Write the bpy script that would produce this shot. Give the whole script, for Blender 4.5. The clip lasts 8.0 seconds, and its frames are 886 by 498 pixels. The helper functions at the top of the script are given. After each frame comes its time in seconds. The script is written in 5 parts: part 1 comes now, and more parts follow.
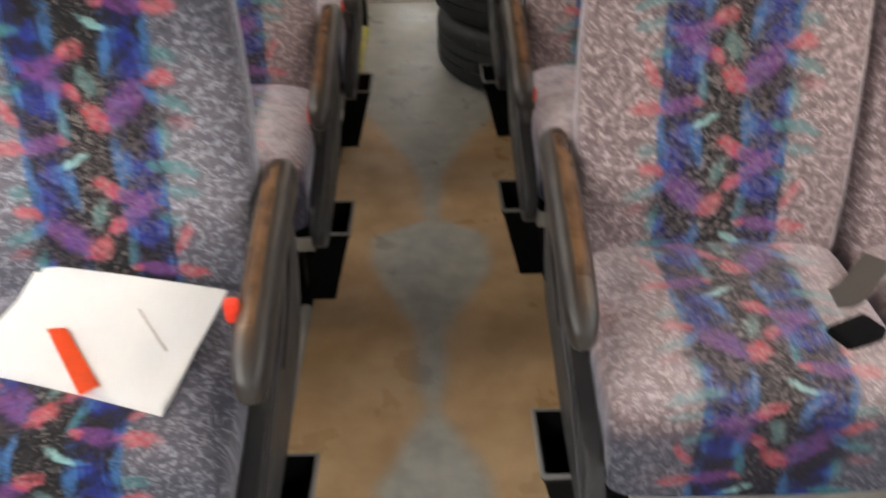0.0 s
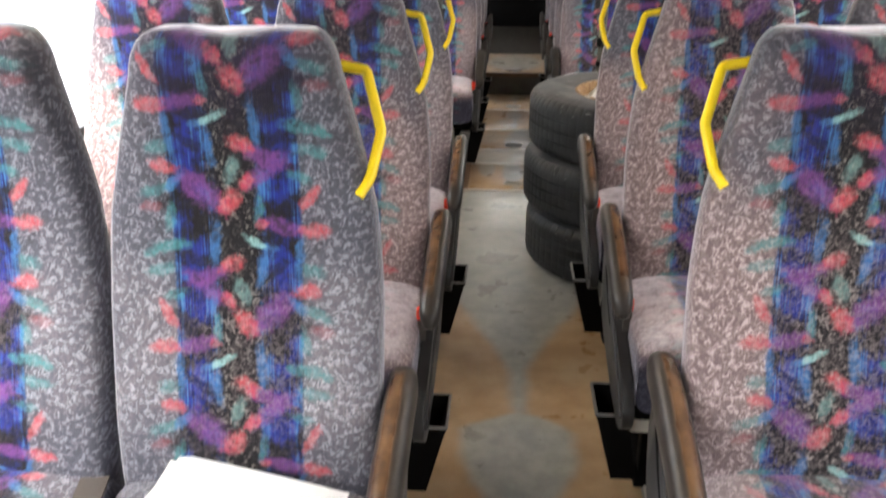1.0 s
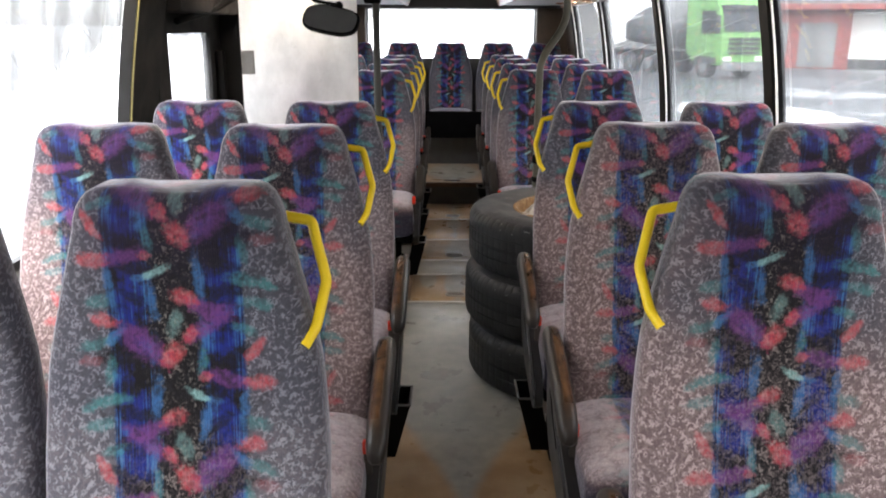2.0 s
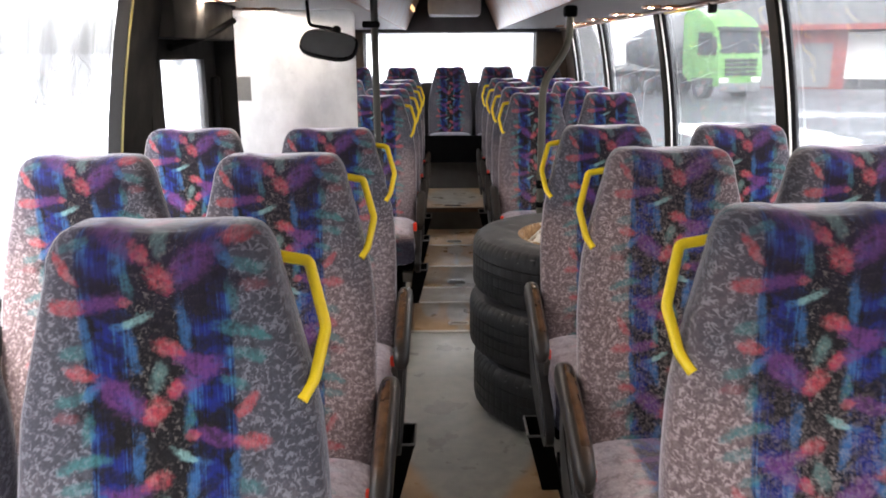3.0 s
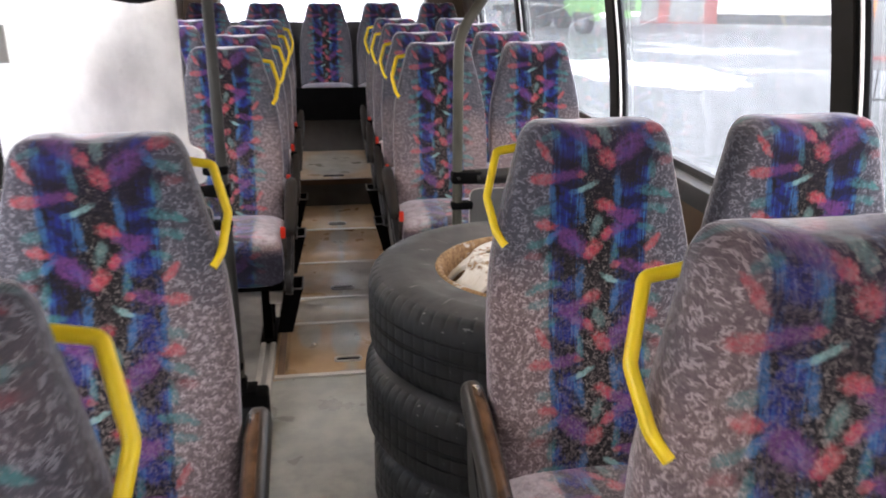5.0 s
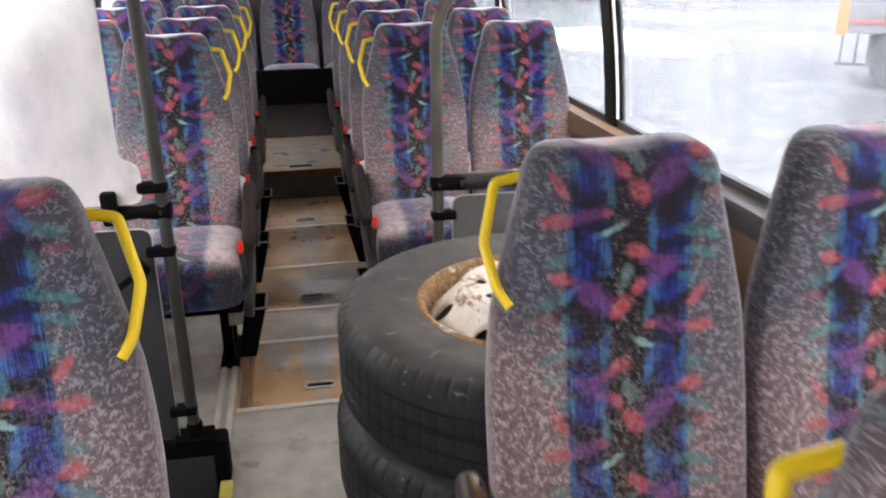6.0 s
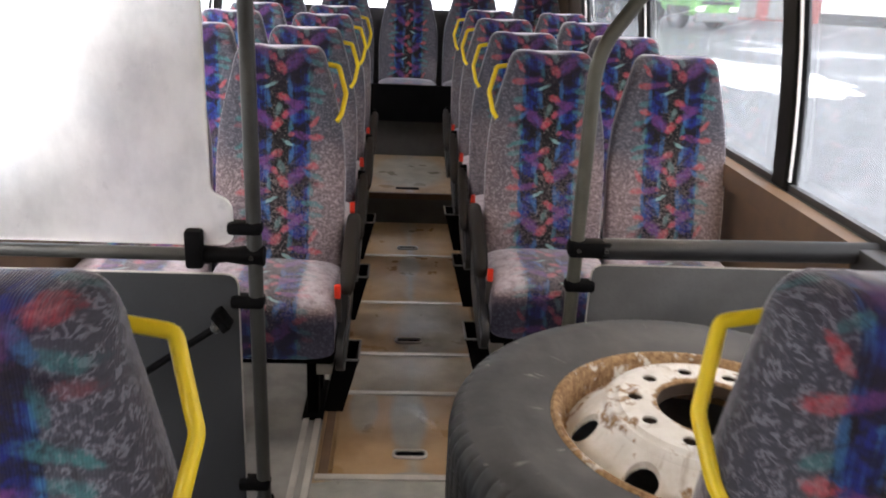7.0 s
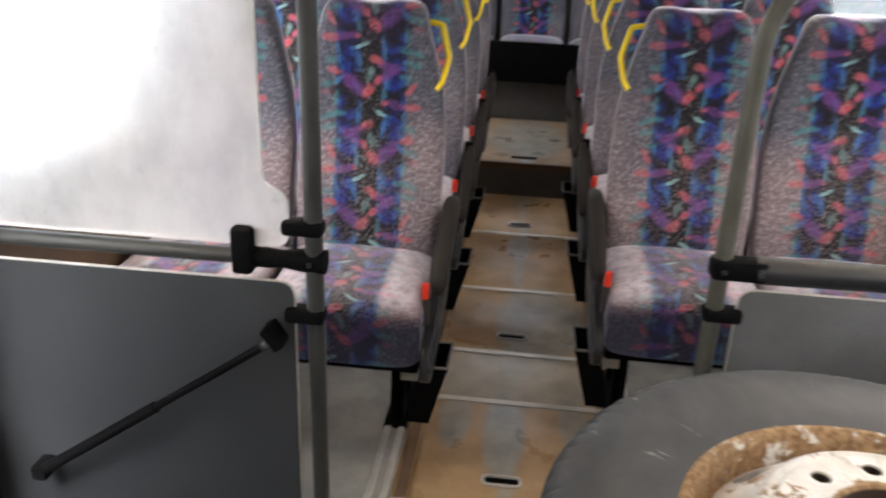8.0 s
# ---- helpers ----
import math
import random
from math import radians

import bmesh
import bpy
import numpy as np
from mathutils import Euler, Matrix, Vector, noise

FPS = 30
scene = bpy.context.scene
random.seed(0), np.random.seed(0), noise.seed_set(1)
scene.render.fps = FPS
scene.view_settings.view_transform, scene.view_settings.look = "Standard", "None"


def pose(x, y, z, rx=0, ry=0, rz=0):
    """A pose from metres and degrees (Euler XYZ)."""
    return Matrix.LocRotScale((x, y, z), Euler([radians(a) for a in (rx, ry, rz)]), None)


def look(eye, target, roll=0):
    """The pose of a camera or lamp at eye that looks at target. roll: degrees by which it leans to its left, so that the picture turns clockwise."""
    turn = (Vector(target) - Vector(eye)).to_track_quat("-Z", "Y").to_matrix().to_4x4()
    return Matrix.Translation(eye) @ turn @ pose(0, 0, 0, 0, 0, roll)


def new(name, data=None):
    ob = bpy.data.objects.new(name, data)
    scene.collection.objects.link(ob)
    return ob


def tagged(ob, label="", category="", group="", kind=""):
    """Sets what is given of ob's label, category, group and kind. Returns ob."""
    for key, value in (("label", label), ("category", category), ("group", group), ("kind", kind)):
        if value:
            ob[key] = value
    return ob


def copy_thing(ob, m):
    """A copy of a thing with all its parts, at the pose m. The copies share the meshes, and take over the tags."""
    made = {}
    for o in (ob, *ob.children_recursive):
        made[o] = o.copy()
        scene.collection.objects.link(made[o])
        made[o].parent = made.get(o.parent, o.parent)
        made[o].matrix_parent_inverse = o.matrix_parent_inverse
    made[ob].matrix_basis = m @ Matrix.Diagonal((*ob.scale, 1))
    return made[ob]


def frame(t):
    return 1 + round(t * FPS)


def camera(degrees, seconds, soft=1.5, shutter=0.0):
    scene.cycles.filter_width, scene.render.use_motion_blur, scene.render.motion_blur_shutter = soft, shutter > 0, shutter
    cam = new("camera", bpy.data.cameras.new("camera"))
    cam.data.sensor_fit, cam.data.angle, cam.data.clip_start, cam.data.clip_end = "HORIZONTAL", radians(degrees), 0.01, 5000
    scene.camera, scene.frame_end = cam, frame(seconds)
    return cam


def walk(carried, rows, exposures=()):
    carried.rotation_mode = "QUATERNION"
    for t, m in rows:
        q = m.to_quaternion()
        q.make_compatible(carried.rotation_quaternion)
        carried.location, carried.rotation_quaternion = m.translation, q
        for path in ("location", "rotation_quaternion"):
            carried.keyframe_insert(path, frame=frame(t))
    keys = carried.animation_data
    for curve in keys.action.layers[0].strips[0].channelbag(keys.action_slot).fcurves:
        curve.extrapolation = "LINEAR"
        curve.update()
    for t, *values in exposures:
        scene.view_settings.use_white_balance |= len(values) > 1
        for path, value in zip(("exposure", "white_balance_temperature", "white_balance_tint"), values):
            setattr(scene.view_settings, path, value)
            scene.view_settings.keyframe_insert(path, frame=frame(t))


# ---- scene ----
cam = camera(57.1, 8.0, soft=1.85, shutter=0.45)
PATH = [
    (0, (0.024, 0.011, 1.277), (0.035, 1.67, 0.16), -1.1),
    (0.5, (-0.021, -0.018, 1.331), (-0.189, 1.741, 0.393), -0.6),
    (1, (-0.061, -0.027, 1.384), (-0.205, 1.818, 0.625), 0.1),
    (1.5, (-0.066, -0.03, 1.429), (-0.12, 1.874, 0.82), 0.6),
    (2, (-0.067, -0.022, 1.457), (-0.072, 1.907, 0.929), 0.3),
    (2.2, (-0.074, -0.011, 1.464), (-0.071, 1.924, 0.956), 0.1),
    (3.3, (-0.088, 0.229, 1.449), (-0.091, 2.173, 0.977), -0.5),
    (3.5, (-0.103, 0.367, 1.448), (-0.075, 2.307, 0.962), -0.2),
    (4, (-0.071, 0.675, 1.461), (0.017, 2.607, 0.951), 0.8),
    (4.5, (-0.076, 1.002, 1.464), (0.112, 2.916, 0.914), 1.4),
    (5.8, (-0.029, 1.601, 1.477), (0.322, 3.44, 0.772), -1.4),
    (6, (-0.022, 1.671, 1.483), (0.311, 3.518, 0.791), -0.8),
    (6.5, (-0.054, 1.928, 1.48), (0.163, 3.8, 0.81), 1.4),
    (7, (-0.066, 2.091, 1.483), (0.048, 3.974, 0.819), 2.7),
    (7.5, (-0.025, 2.315, 1.473), (0.017, 4.193, 0.788), 2.6),
    (8, (-0.019, 2.492, 1.455), (-0.195, 4.326, 0.676), 2.4),
]
SKY, SUN = 0.44, 0.35
STOPS = [(0, 2.68, 6850, 9), (0.5, 3.05, 6750, 8), (1, 3.10, 6650, 8), (1.5, 2.58, 6550, 9), (2.2, 2.42, 6450, 11), (3.5, 2.56, 6400, 14),
         (4, 2.60, 6350, 14), (4.5, 2.66, 6350, 14), (6, 2.95, 6350, 14), (6.5, 2.50, 6400, 14), (7, 2.54, 6450, 13), (7.5, 2.62, 6450, 13), (8, 2.84, 6350, 10)]
walk(cam, [(t, look(eye, target, roll)) for t, eye, target, roll in PATH], STOPS)


# ---------------------------------------------------------------- light
world = bpy.data.worlds.new("winter_sky")
scene.world = world
world.use_nodes = True
wn = world.node_tree
wn.nodes.clear()
sky = wn.nodes.new("ShaderNodeTexSky")
sky.sky_type = "NISHITA"
sky.sun_disc = False
sky.sun_elevation = radians(52)
sky.sun_rotation = radians(192)
sky.air_density, sky.dust_density, sky.ozone_density = 1.0, 4.0, 1.0
grey = wn.nodes.new("ShaderNodeHueSaturation")
grey.inputs["Saturation"].default_value = 0.22
wbg = wn.nodes.new("ShaderNodeBackground")
wbg.inputs["Strength"].default_value = SKY
wout = wn.nodes.new("ShaderNodeOutputWorld")
wn.links.new(sky.outputs[0], grey.inputs["Color"])
wn.links.new(grey.outputs[0], wbg.inputs["Color"])
wn.links.new(wbg.outputs[0], wout.inputs["Surface"])

sun_data = bpy.data.lights.new("sun", "SUN")
sun_data.energy, sun_data.angle, sun_data.color = SUN, radians(25), (1.0, 0.96, 0.9)
sun = new("sun", sun_data)
sun.matrix_world = look((-2, -9, 12), (0, 0, 0))


# ---------------------------------------------------------------- materials
class Shader:
    """A node material with short calls for the usual nodes."""

    def __init__(self, name):
        self.mat = bpy.data.materials.new(name)
        self.mat.use_nodes = True
        self.t = self.mat.node_tree
        self.bsdf = self.t.nodes["Principled BSDF"]
        self.out = self.t.nodes["Material Output"]

    def node(self, kind):
        return self.t.nodes.new(kind)

    def put(self, socket, v):
        if isinstance(v, bpy.types.NodeSocket):
            self.t.links.new(v, socket)
        elif isinstance(v, (tuple, list)) and len(v) == 3 and socket.type == "RGBA":
            socket.default_value = (*v, 1)
        else:
            socket.default_value = v

    def coords(self, kind="Object"):
        return self.node("ShaderNodeTexCoord").outputs[kind]

    def noise(self, vec, scale, detail=3.0, rough=0.55, colour=False, distortion=0.0):
        n = self.node("ShaderNodeTexNoise")
        self.put(n.inputs["Vector"], vec)
        n.inputs["Scale"].default_value, n.inputs["Detail"].default_value = scale, detail
        n.inputs["Roughness"].default_value, n.inputs["Distortion"].default_value = rough, distortion
        return n.outputs["Color" if colour else "Fac"]

    def math(self, op, a, b=0.0, c=0.0, clamp=False):
        n = self.node("ShaderNodeMath")
        n.operation, n.use_clamp = op, clamp
        for s, v in zip(n.inputs, (a, b, c)):
            self.put(s, v)
        return n.outputs[0]

    def vmath(self, op, a, b=(0, 0, 0)):
        n = self.node("ShaderNodeVectorMath")
        n.operation = op
        self.put(n.inputs[0], a)
        self.put(n.inputs[1], b)
        return n.outputs["Value" if op == "LENGTH" else "Vector"]

    def ramp(self, fac, lo, hi, a=0.0, b=1.0):
        n = self.node("ShaderNodeMapRange")
        n.interpolation_type = "SMOOTHSTEP"
        if lo > hi:
            lo, hi, a, b = hi, lo, b, a
        for s, v in zip(n.inputs, (fac, lo, hi, a, b)):
            self.put(s, v)
        return n.outputs[0]

    def mix(self, fac, a, b, how="MIX"):
        n = self.node("ShaderNodeMix")
        n.data_type, n.blend_type = "RGBA", how
        self.put(n.inputs[0], fac)
        self.put(n.inputs[6], a)
        self.put(n.inputs[7], b)
        return n.outputs[2]

    def mapping(self, vec, loc=(0, 0, 0), rot=0.0, scale=(1, 1, 1), kind="POINT"):
        n = self.node("ShaderNodeMapping")
        n.vector_type = kind
        self.put(n.inputs["Vector"], vec)
        n.inputs["Location"].default_value = loc
        n.inputs["Rotation"].default_value = (0, 0, rot)
        n.inputs["Scale"].default_value = scale
        return n.outputs[0]

    def split(self, vec):
        n = self.node("ShaderNodeSeparateXYZ")
        self.put(n.inputs[0], vec)
        return n.outputs

    def join(self, x, y, z=0.0):
        n = self.node("ShaderNodeCombineXYZ")
        for s, v in zip(n.inputs, (x, y, z)):
            self.put(s, v)
        return n.outputs[0]

    def bump(self, height, strength=0.3, distance=0.002):
        n = self.node("ShaderNodeBump")
        self.put(n.inputs["Height"], height)
        n.inputs["Strength"].default_value, n.inputs["Distance"].default_value = strength, distance
        self.t.links.new(n.outputs[0], self.bsdf.inputs["Normal"])

    def set(self, **values):
        for key, v in values.items():
            self.put(self.bsdf.inputs[key.replace("_", " ")], v)
        return self


def plain(name, colour, rough=0.5, metal=0.0, vary=0.25, scale=9.0, fine=180.0, bump=0.15, spec=0.5, speck=0.25):
    """A painted, plastic, rubber or metal surface with wear at two scales."""
    s = Shader(name)
    p = s.coords()
    big, small = s.noise(p, scale, 4), s.noise(p, fine, 2)
    dark = tuple(c * (1 - vary) for c in colour)
    light = tuple(min(1, c * (1 + vary)) for c in colour)
    base = s.mix(s.ramp(big, 0.3, 0.7), dark, light)
    base = s.mix(s.math("MULTIPLY", s.ramp(small, 0.45, 0.75), speck), base, tuple(c * 0.6 for c in colour))
    s.set(Base_Color=base, Metallic=metal, Roughness=s.ramp(big, 0.2, 0.8, rough * 0.8, min(1, rough * 1.2)), Specular_IOR_Level=spec)
    s.bump(small, bump, 0.001)
    return s.mat


BLUE, NAVY, PURPLE, RED, PINK, TEAL, CYAN, INK = (
    (0.015, 0.025, 0.185), (0.043, 0.145, 0.33), (0.135, 0.045, 0.175), (0.43, 0.060, 0.075), (0.47, 0.15, 0.16),
    (0.055, 0.21, 0.225), (0.24, 0.43, 0.42), (0.012, 0.011, 0.013))
PITCH = 0.186  # the woven pattern repeats after this length, mirrored
# brush marks of one repeat: across, down, turn, half length, half width, strength
INK_MARKS = [(0.086, 0.062, 4, 0.030, 0.015, 0.95), (-0.046, 0.118, 15, 0.030, 0.010, 0.95), (0.008, 0.120, 80, 0.022, 0.014, 0.9),
             (0.004, 0.179, 30, 0.028, 0.009, 0.95), (0.080, 0.024, -30, 0.024, 0.012, 0.9), (-0.078, 0.068, 40, 0.030, 0.012, 0.85),
             (0.062, 0.150, -20, 0.024, 0.009, 0.8), (-0.060, 0.160, 35, 0.020, 0.008, 0.8), (-0.020, 0.040, -60, 0.016, 0.010, 0.8)]
TEAL_MARKS = [(0.102, 0.130, 8, 0.027, 0.0085, 0.77), (0.134, 0.140, 20, 0.012, 0.0059, 0.72), (0.118, 0.166, 12, 0.022, 0.0076, 0.63),
              (-0.112, 0.163, -10, 0.017, 0.0085, 0.59), (0.118, 0.043, 20, 0.025, 0.0076, 0.63), (-0.098, 0.020, -14, 0.017, 0.0068, 0.63),
              (-0.034, 0.072, 80, 0.020, 0.0059, 0.68), (0.100, 0.086, 78, 0.019, 0.0068, 0.63)]
SKY_MARKS = [(0.090, 0.030, 45, 0.018, 0.007, 0.85), (-0.046, 0.129, -10, 0.014, 0.005, 0.85), (0.034, 0.128, 84, 0.030, 0.007, 0.8),
             (-0.094, 0.142, 84, 0.030, 0.006, 0.8), (-0.036, 0.166, 74, 0.024, 0.006, 0.7)]
PURPLE_MARKS = [(0.050, 0.044, -42, 0.038, 0.0171, 0.90), (-0.068, 0.096, -12, 0.030, 0.0104, 0.90), (0.046, 0.176, 20, 0.034, 0.0104, 0.90), (-0.048, 0.010, 38, 0.038, 0.0114, 0.90)]
RED_MARKS = [(-0.112, 0.050, 58, 0.022, 0.0069, 0.85), (0.010, 0.062, 50, 0.019, 0.0129, 0.90), (-0.116, 0.101, -4, 0.021, 0.0097, 0.85), (-0.038, 0.094, 0, 0.008, 0.0055, 0.76),
             (0.012, 0.158, 25, 0.017, 0.0110, 0.90), (-0.018, 0.028, 50, 0.014, 0.0078, 0.85), (0.106, 0.007, -12, 0.018, 0.0097, 0.85), (0.128, 0.070, 10, 0.015, 0.0074, 0.28)]
CYAN_MARKS = [(-0.027, 0.121, -28, 0.017, 0.0055, 0.95), (0.004, 0.012, 70, 0.020, 0.009, 0.40)]


def seat_fabric():
    """Worn grey moquette with a bright brush-stroke band down the middle."""
    s = Shader("moquette_fabric")
    uv = s.coords("UV")
    ob = s.coords("Object")

    def waver(vec, scale, amount):
        n = s.node("ShaderNodeVectorMath")
        n.operation = "MULTIPLY_ADD"
        s.put(n.inputs[0], s.vmath("SUBTRACT", s.noise(uv, scale, 2, 0.6, colour=True), (0.5, 0.5, 0.5)))
        s.put(n.inputs[1], (amount, amount, 0.0))
        s.put(n.inputs[2], vec)
        return n.outputs[0]
    u, v, _ = s.split(waver(waver(uv, 30, 0.012), 130, 0.007))
    u0 = s.split(uv)[0]
    across = s.math("ABSOLUTE", u0)
    step = s.math("DIVIDE", s.math("ADD", v, 0.004), PITCH)
    flip = s.math("MULTIPLY_ADD", s.math("MODULO", s.math("FLOOR", s.math("ADD", step, 10.0)), 2.0), -2.0, 1.0)
    p = s.join(s.math("MULTIPLY", u, flip), s.math("MULTIPLY", s.math("FRACT", step), PITCH))
    dry, blot = s.noise(uv, 230, 3, 0.7), s.noise(uv, 80, 3, 0.6)
    threads = s.noise(s.mapping(uv, scale=(330, 9, 1)), 1.0, 2, 0.6)
    # grey ground with pale squiggles; its paler, warmer patches hold wear and painted light
    squig = s.noise(uv, 100, 2.5, 0.6, distortion=0.5)
    worm = s.math("MULTIPLY", s.ramp(s.math("ABSOLUTE", s.math("SUBTRACT", squig, 0.52)), 0.060, 0.038), s.ramp(s.noise(uv, 84, 2), 0.44, 0.54, 0.05, 1.0))
    info = s.node("ShaderNodeObjectInfo")
    luck, (row_tone, on_cushion, ticks) = info.outputs["Random"], s.split(info.outputs["Color"])
    spot = s.vmath("ADD", ob, s.join(s.math("MULTIPLY", luck, 37.0), s.math("MULTIPLY", luck, 91.0), 0.0))
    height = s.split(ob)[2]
    # paler low on the back, darker at the head: rubbing plus painted light
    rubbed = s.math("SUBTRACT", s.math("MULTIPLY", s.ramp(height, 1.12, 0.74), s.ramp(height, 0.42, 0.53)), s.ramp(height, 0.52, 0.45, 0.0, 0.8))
    wear = s.math("MULTIPLY_ADD", rubbed, 0.32, s.math("MULTIPLY_ADD", s.math("SUBTRACT", row_tone, 0.80), 0.36, s.noise(spot, 2.4, 4)))
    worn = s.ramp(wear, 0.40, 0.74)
    tan = s.ramp(row_tone, 0.0, 0.45)
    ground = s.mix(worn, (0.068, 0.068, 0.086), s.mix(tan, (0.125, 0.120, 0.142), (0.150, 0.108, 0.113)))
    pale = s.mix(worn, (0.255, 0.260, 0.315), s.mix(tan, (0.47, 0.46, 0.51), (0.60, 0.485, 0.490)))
    base = s.mix(s.math("MULTIPLY", worm, ticks), ground, pale)
    base = s.mix(s.math("MULTIPLY", s.ramp(dry, 0.56, 0.72), 0.25), base, pale)
    # the dark band, its beige flecks and its two streaked blue columns
    inside = s.ramp(s.math("MULTIPLY_ADD", s.math("SUBTRACT", dry, 0.5), 0.010, across), 0.101, 0.095)
    flecks = s.noise(uv, 120, 3, 0.7, distortion=1.0)
    bed = s.mix(s.math("MULTIPLY", s.ramp(flecks, 0.53, 0.63), s.ramp(across, 0.056, 0.018, 0.04, 0.55)), INK, (0.24, 0.22, 0.20))
    away = s.math("ABSOLUTE", s.math("SUBTRACT", across, 0.067))
    away = s.math("MULTIPLY_ADD", s.math("SUBTRACT", threads, 0.5), 0.030, away)
    gaps = s.noise(s.mapping(p, scale=(20, 17, 1)), 1.0, 2, 0.5)
    column = s.math("MULTIPLY", s.ramp(away, 0.042, 0.030), s.ramp(s.math("MULTIPLY_ADD", threads, 0.35, s.math("MULTIPLY_ADD", blot, 0.35, gaps)), 0.74, 0.99))
    tone = s.mix(s.ramp(s.math("MULTIPLY_ADD", away, 16.0, s.math("MULTIPLY_ADD", threads, 0.9, gaps)), 1.18, 1.62), BLUE, NAVY)
    bed = s.mix(s.math("MULTIPLY", column, 0.95), bed, tone)
    base = s.mix(inside, base, bed)
    # the brush marks, dabbed one over another
    edge = s.math("MULTIPLY_ADD", s.math("SUBTRACT", dry, 0.5), 1.3, s.math("MULTIPLY", s.math("SUBTRACT", blot, 0.5), 1.5))
    grain = s.math("MULTIPLY", s.ramp(s.math("MULTIPLY_ADD", threads, 0.5, dry), 0.58, 0.86, 0.55, 1.0), s.ramp(s.noise(uv, 55, 4, 0.7), 0.36, 0.52, 0.70, 1.0))
    for marks, colour in ((INK_MARKS, INK), (TEAL_MARKS, TEAL), (SKY_MARKS, NAVY), (PURPLE_MARKS, PURPLE), (RED_MARKS, RED), (CYAN_MARKS, CYAN)):
        tint = s.mix(s.ramp(blot, 0.4, 0.6), RED, PINK) if colour is RED else colour
        for x, y, turn, a, b, strength in marks:
            for dy, m in ((0.0, 1), (PITCH, -1), (-PITCH, -1)):
                cy = y + dy
                reach = 1.3 * (abs(a * math.sin(radians(turn))) + abs(b * math.cos(radians(turn))))
                if cy + reach < 0 or cy - reach > PITCH:
                    continue
                q = s.mapping(p, (m * x, cy, 0), radians(m * turn), (a, b, 1), "TEXTURE")
                mask = s.math("MULTIPLY", s.ramp(s.math("ADD", s.vmath("LENGTH", q), edge), 1.52, 0.70, 0.0, strength), grain)
                base = s.mix(mask, base, tint)
    # rubbed pile shows pale over the colours, dirt sits in the band
    rub_ = s.math("MULTIPLY", s.math("MULTIPLY", worn, s.ramp(flecks, 0.40, 0.68)), 0.30)
    base = s.mix(rub_, base, (0.40, 0.33, 0.33))
    dull = s.math("MULTIPLY", s.ramp(s.noise(uv, 46, 5, 0.75), 0.48, 0.66), s.ramp(across, 0.150, 0.085, 0.25, 1.0))
    base = s.mix(s.math("MULTIPLY", dull, s.ramp(worn, 0.0, 1.0, 0.75, 0.40)), base, (0.020, 0.019, 0.023))
    # heads darkened towards the top, most on the rear bench: shade in the cloth
    head_shade = s.math("MULTIPLY", s.ramp(height, 1.00, 1.28, 0.0, 0.72), s.ramp(s.noise(uv, 34, 4, 0.7), 0.36, 0.58, 0.4, 1.0))
    base = s.mix(s.math("MULTIPLY", head_shade, s.ramp(across, 0.145, 0.100)), base, (0.026, 0.020, 0.046))
    # cushion tops painted paler as top light; front skirts darker, cloth and shade
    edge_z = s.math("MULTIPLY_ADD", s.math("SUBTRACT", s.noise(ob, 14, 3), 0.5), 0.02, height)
    top_light = s.math("MULTIPLY", s.ramp(edge_z, 0.490, 0.534), s.ramp(s.noise(uv, 26, 5, 0.75), 0.34, 0.62, 0.35, 1.0))
    top_light = s.math("MULTIPLY", top_light, s.ramp(across, 0.120, 0.085, 0.70, 0.14))
    base = s.mix(s.math("MULTIPLY", top_light, on_cushion), base, (0.60, 0.55, 0.60))
    skirt = s.math("MULTIPLY", s.math("MULTIPLY", s.ramp(edge_z, 0.502, 0.478), 0.62), on_cushion)
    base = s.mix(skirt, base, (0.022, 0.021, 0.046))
    weave = s.math("SINE", s.math("MULTIPLY", u0, 2 * math.pi / 0.0032))
    s.set(Base_Color=base, Roughness=0.95, Specular_IOR_Level=0.15, Sheen_Weight=1.0, Sheen_Roughness=0.28)
    s.bsdf.inputs["Sheen Tint"].default_value = (0.9, 0.9, 1.0, 1)
    s.bump(s.math("MULTIPLY_ADD", weave, 0.2, dry), 0.4, 0.0015)
    return s.mat


def rubbed_rubber():
    """Near-black rubber polished through to brown along the top."""
    s = Shader("rubbed_brown_rubber")
    p = s.coords("Object")
    x, y, _ = s.split(p)
    n1, n2 = s.noise(p, 22, 4, 0.65), s.noise(p, 160, 3)
    off = s.math("ABSOLUTE", s.math("SUBTRACT", s.math("ABSOLUTE", x), 0.219))
    off = s.math("MULTIPLY_ADD", s.math("SUBTRACT", n1, 0.5), 0.012, off)
    ends = s.math("MULTIPLY", s.ramp(y, -0.40, -0.33), s.ramp(y, -0.035, -0.07))
    bare = s.math("MULTIPLY", s.ramp(off, 0.0155, 0.0080), ends)
    black = s.mix(s.ramp(n1, 0.3, 0.7), (0.010, 0.008, 0.007), (0.024, 0.019, 0.016))
    brown = s.mix(s.ramp(n1, 0.35, 0.65), (0.045, 0.023, 0.012), (0.115, 0.060, 0.028))
    base = s.mix(bare, black, brown)
    s.set(Base_Color=base, Roughness=s.ramp(bare, 0.0, 1.0, 0.38, 0.27), Specular_IOR_Level=0.6)
    s.bump(n2, 0.06, 0.001)
    return s.mat


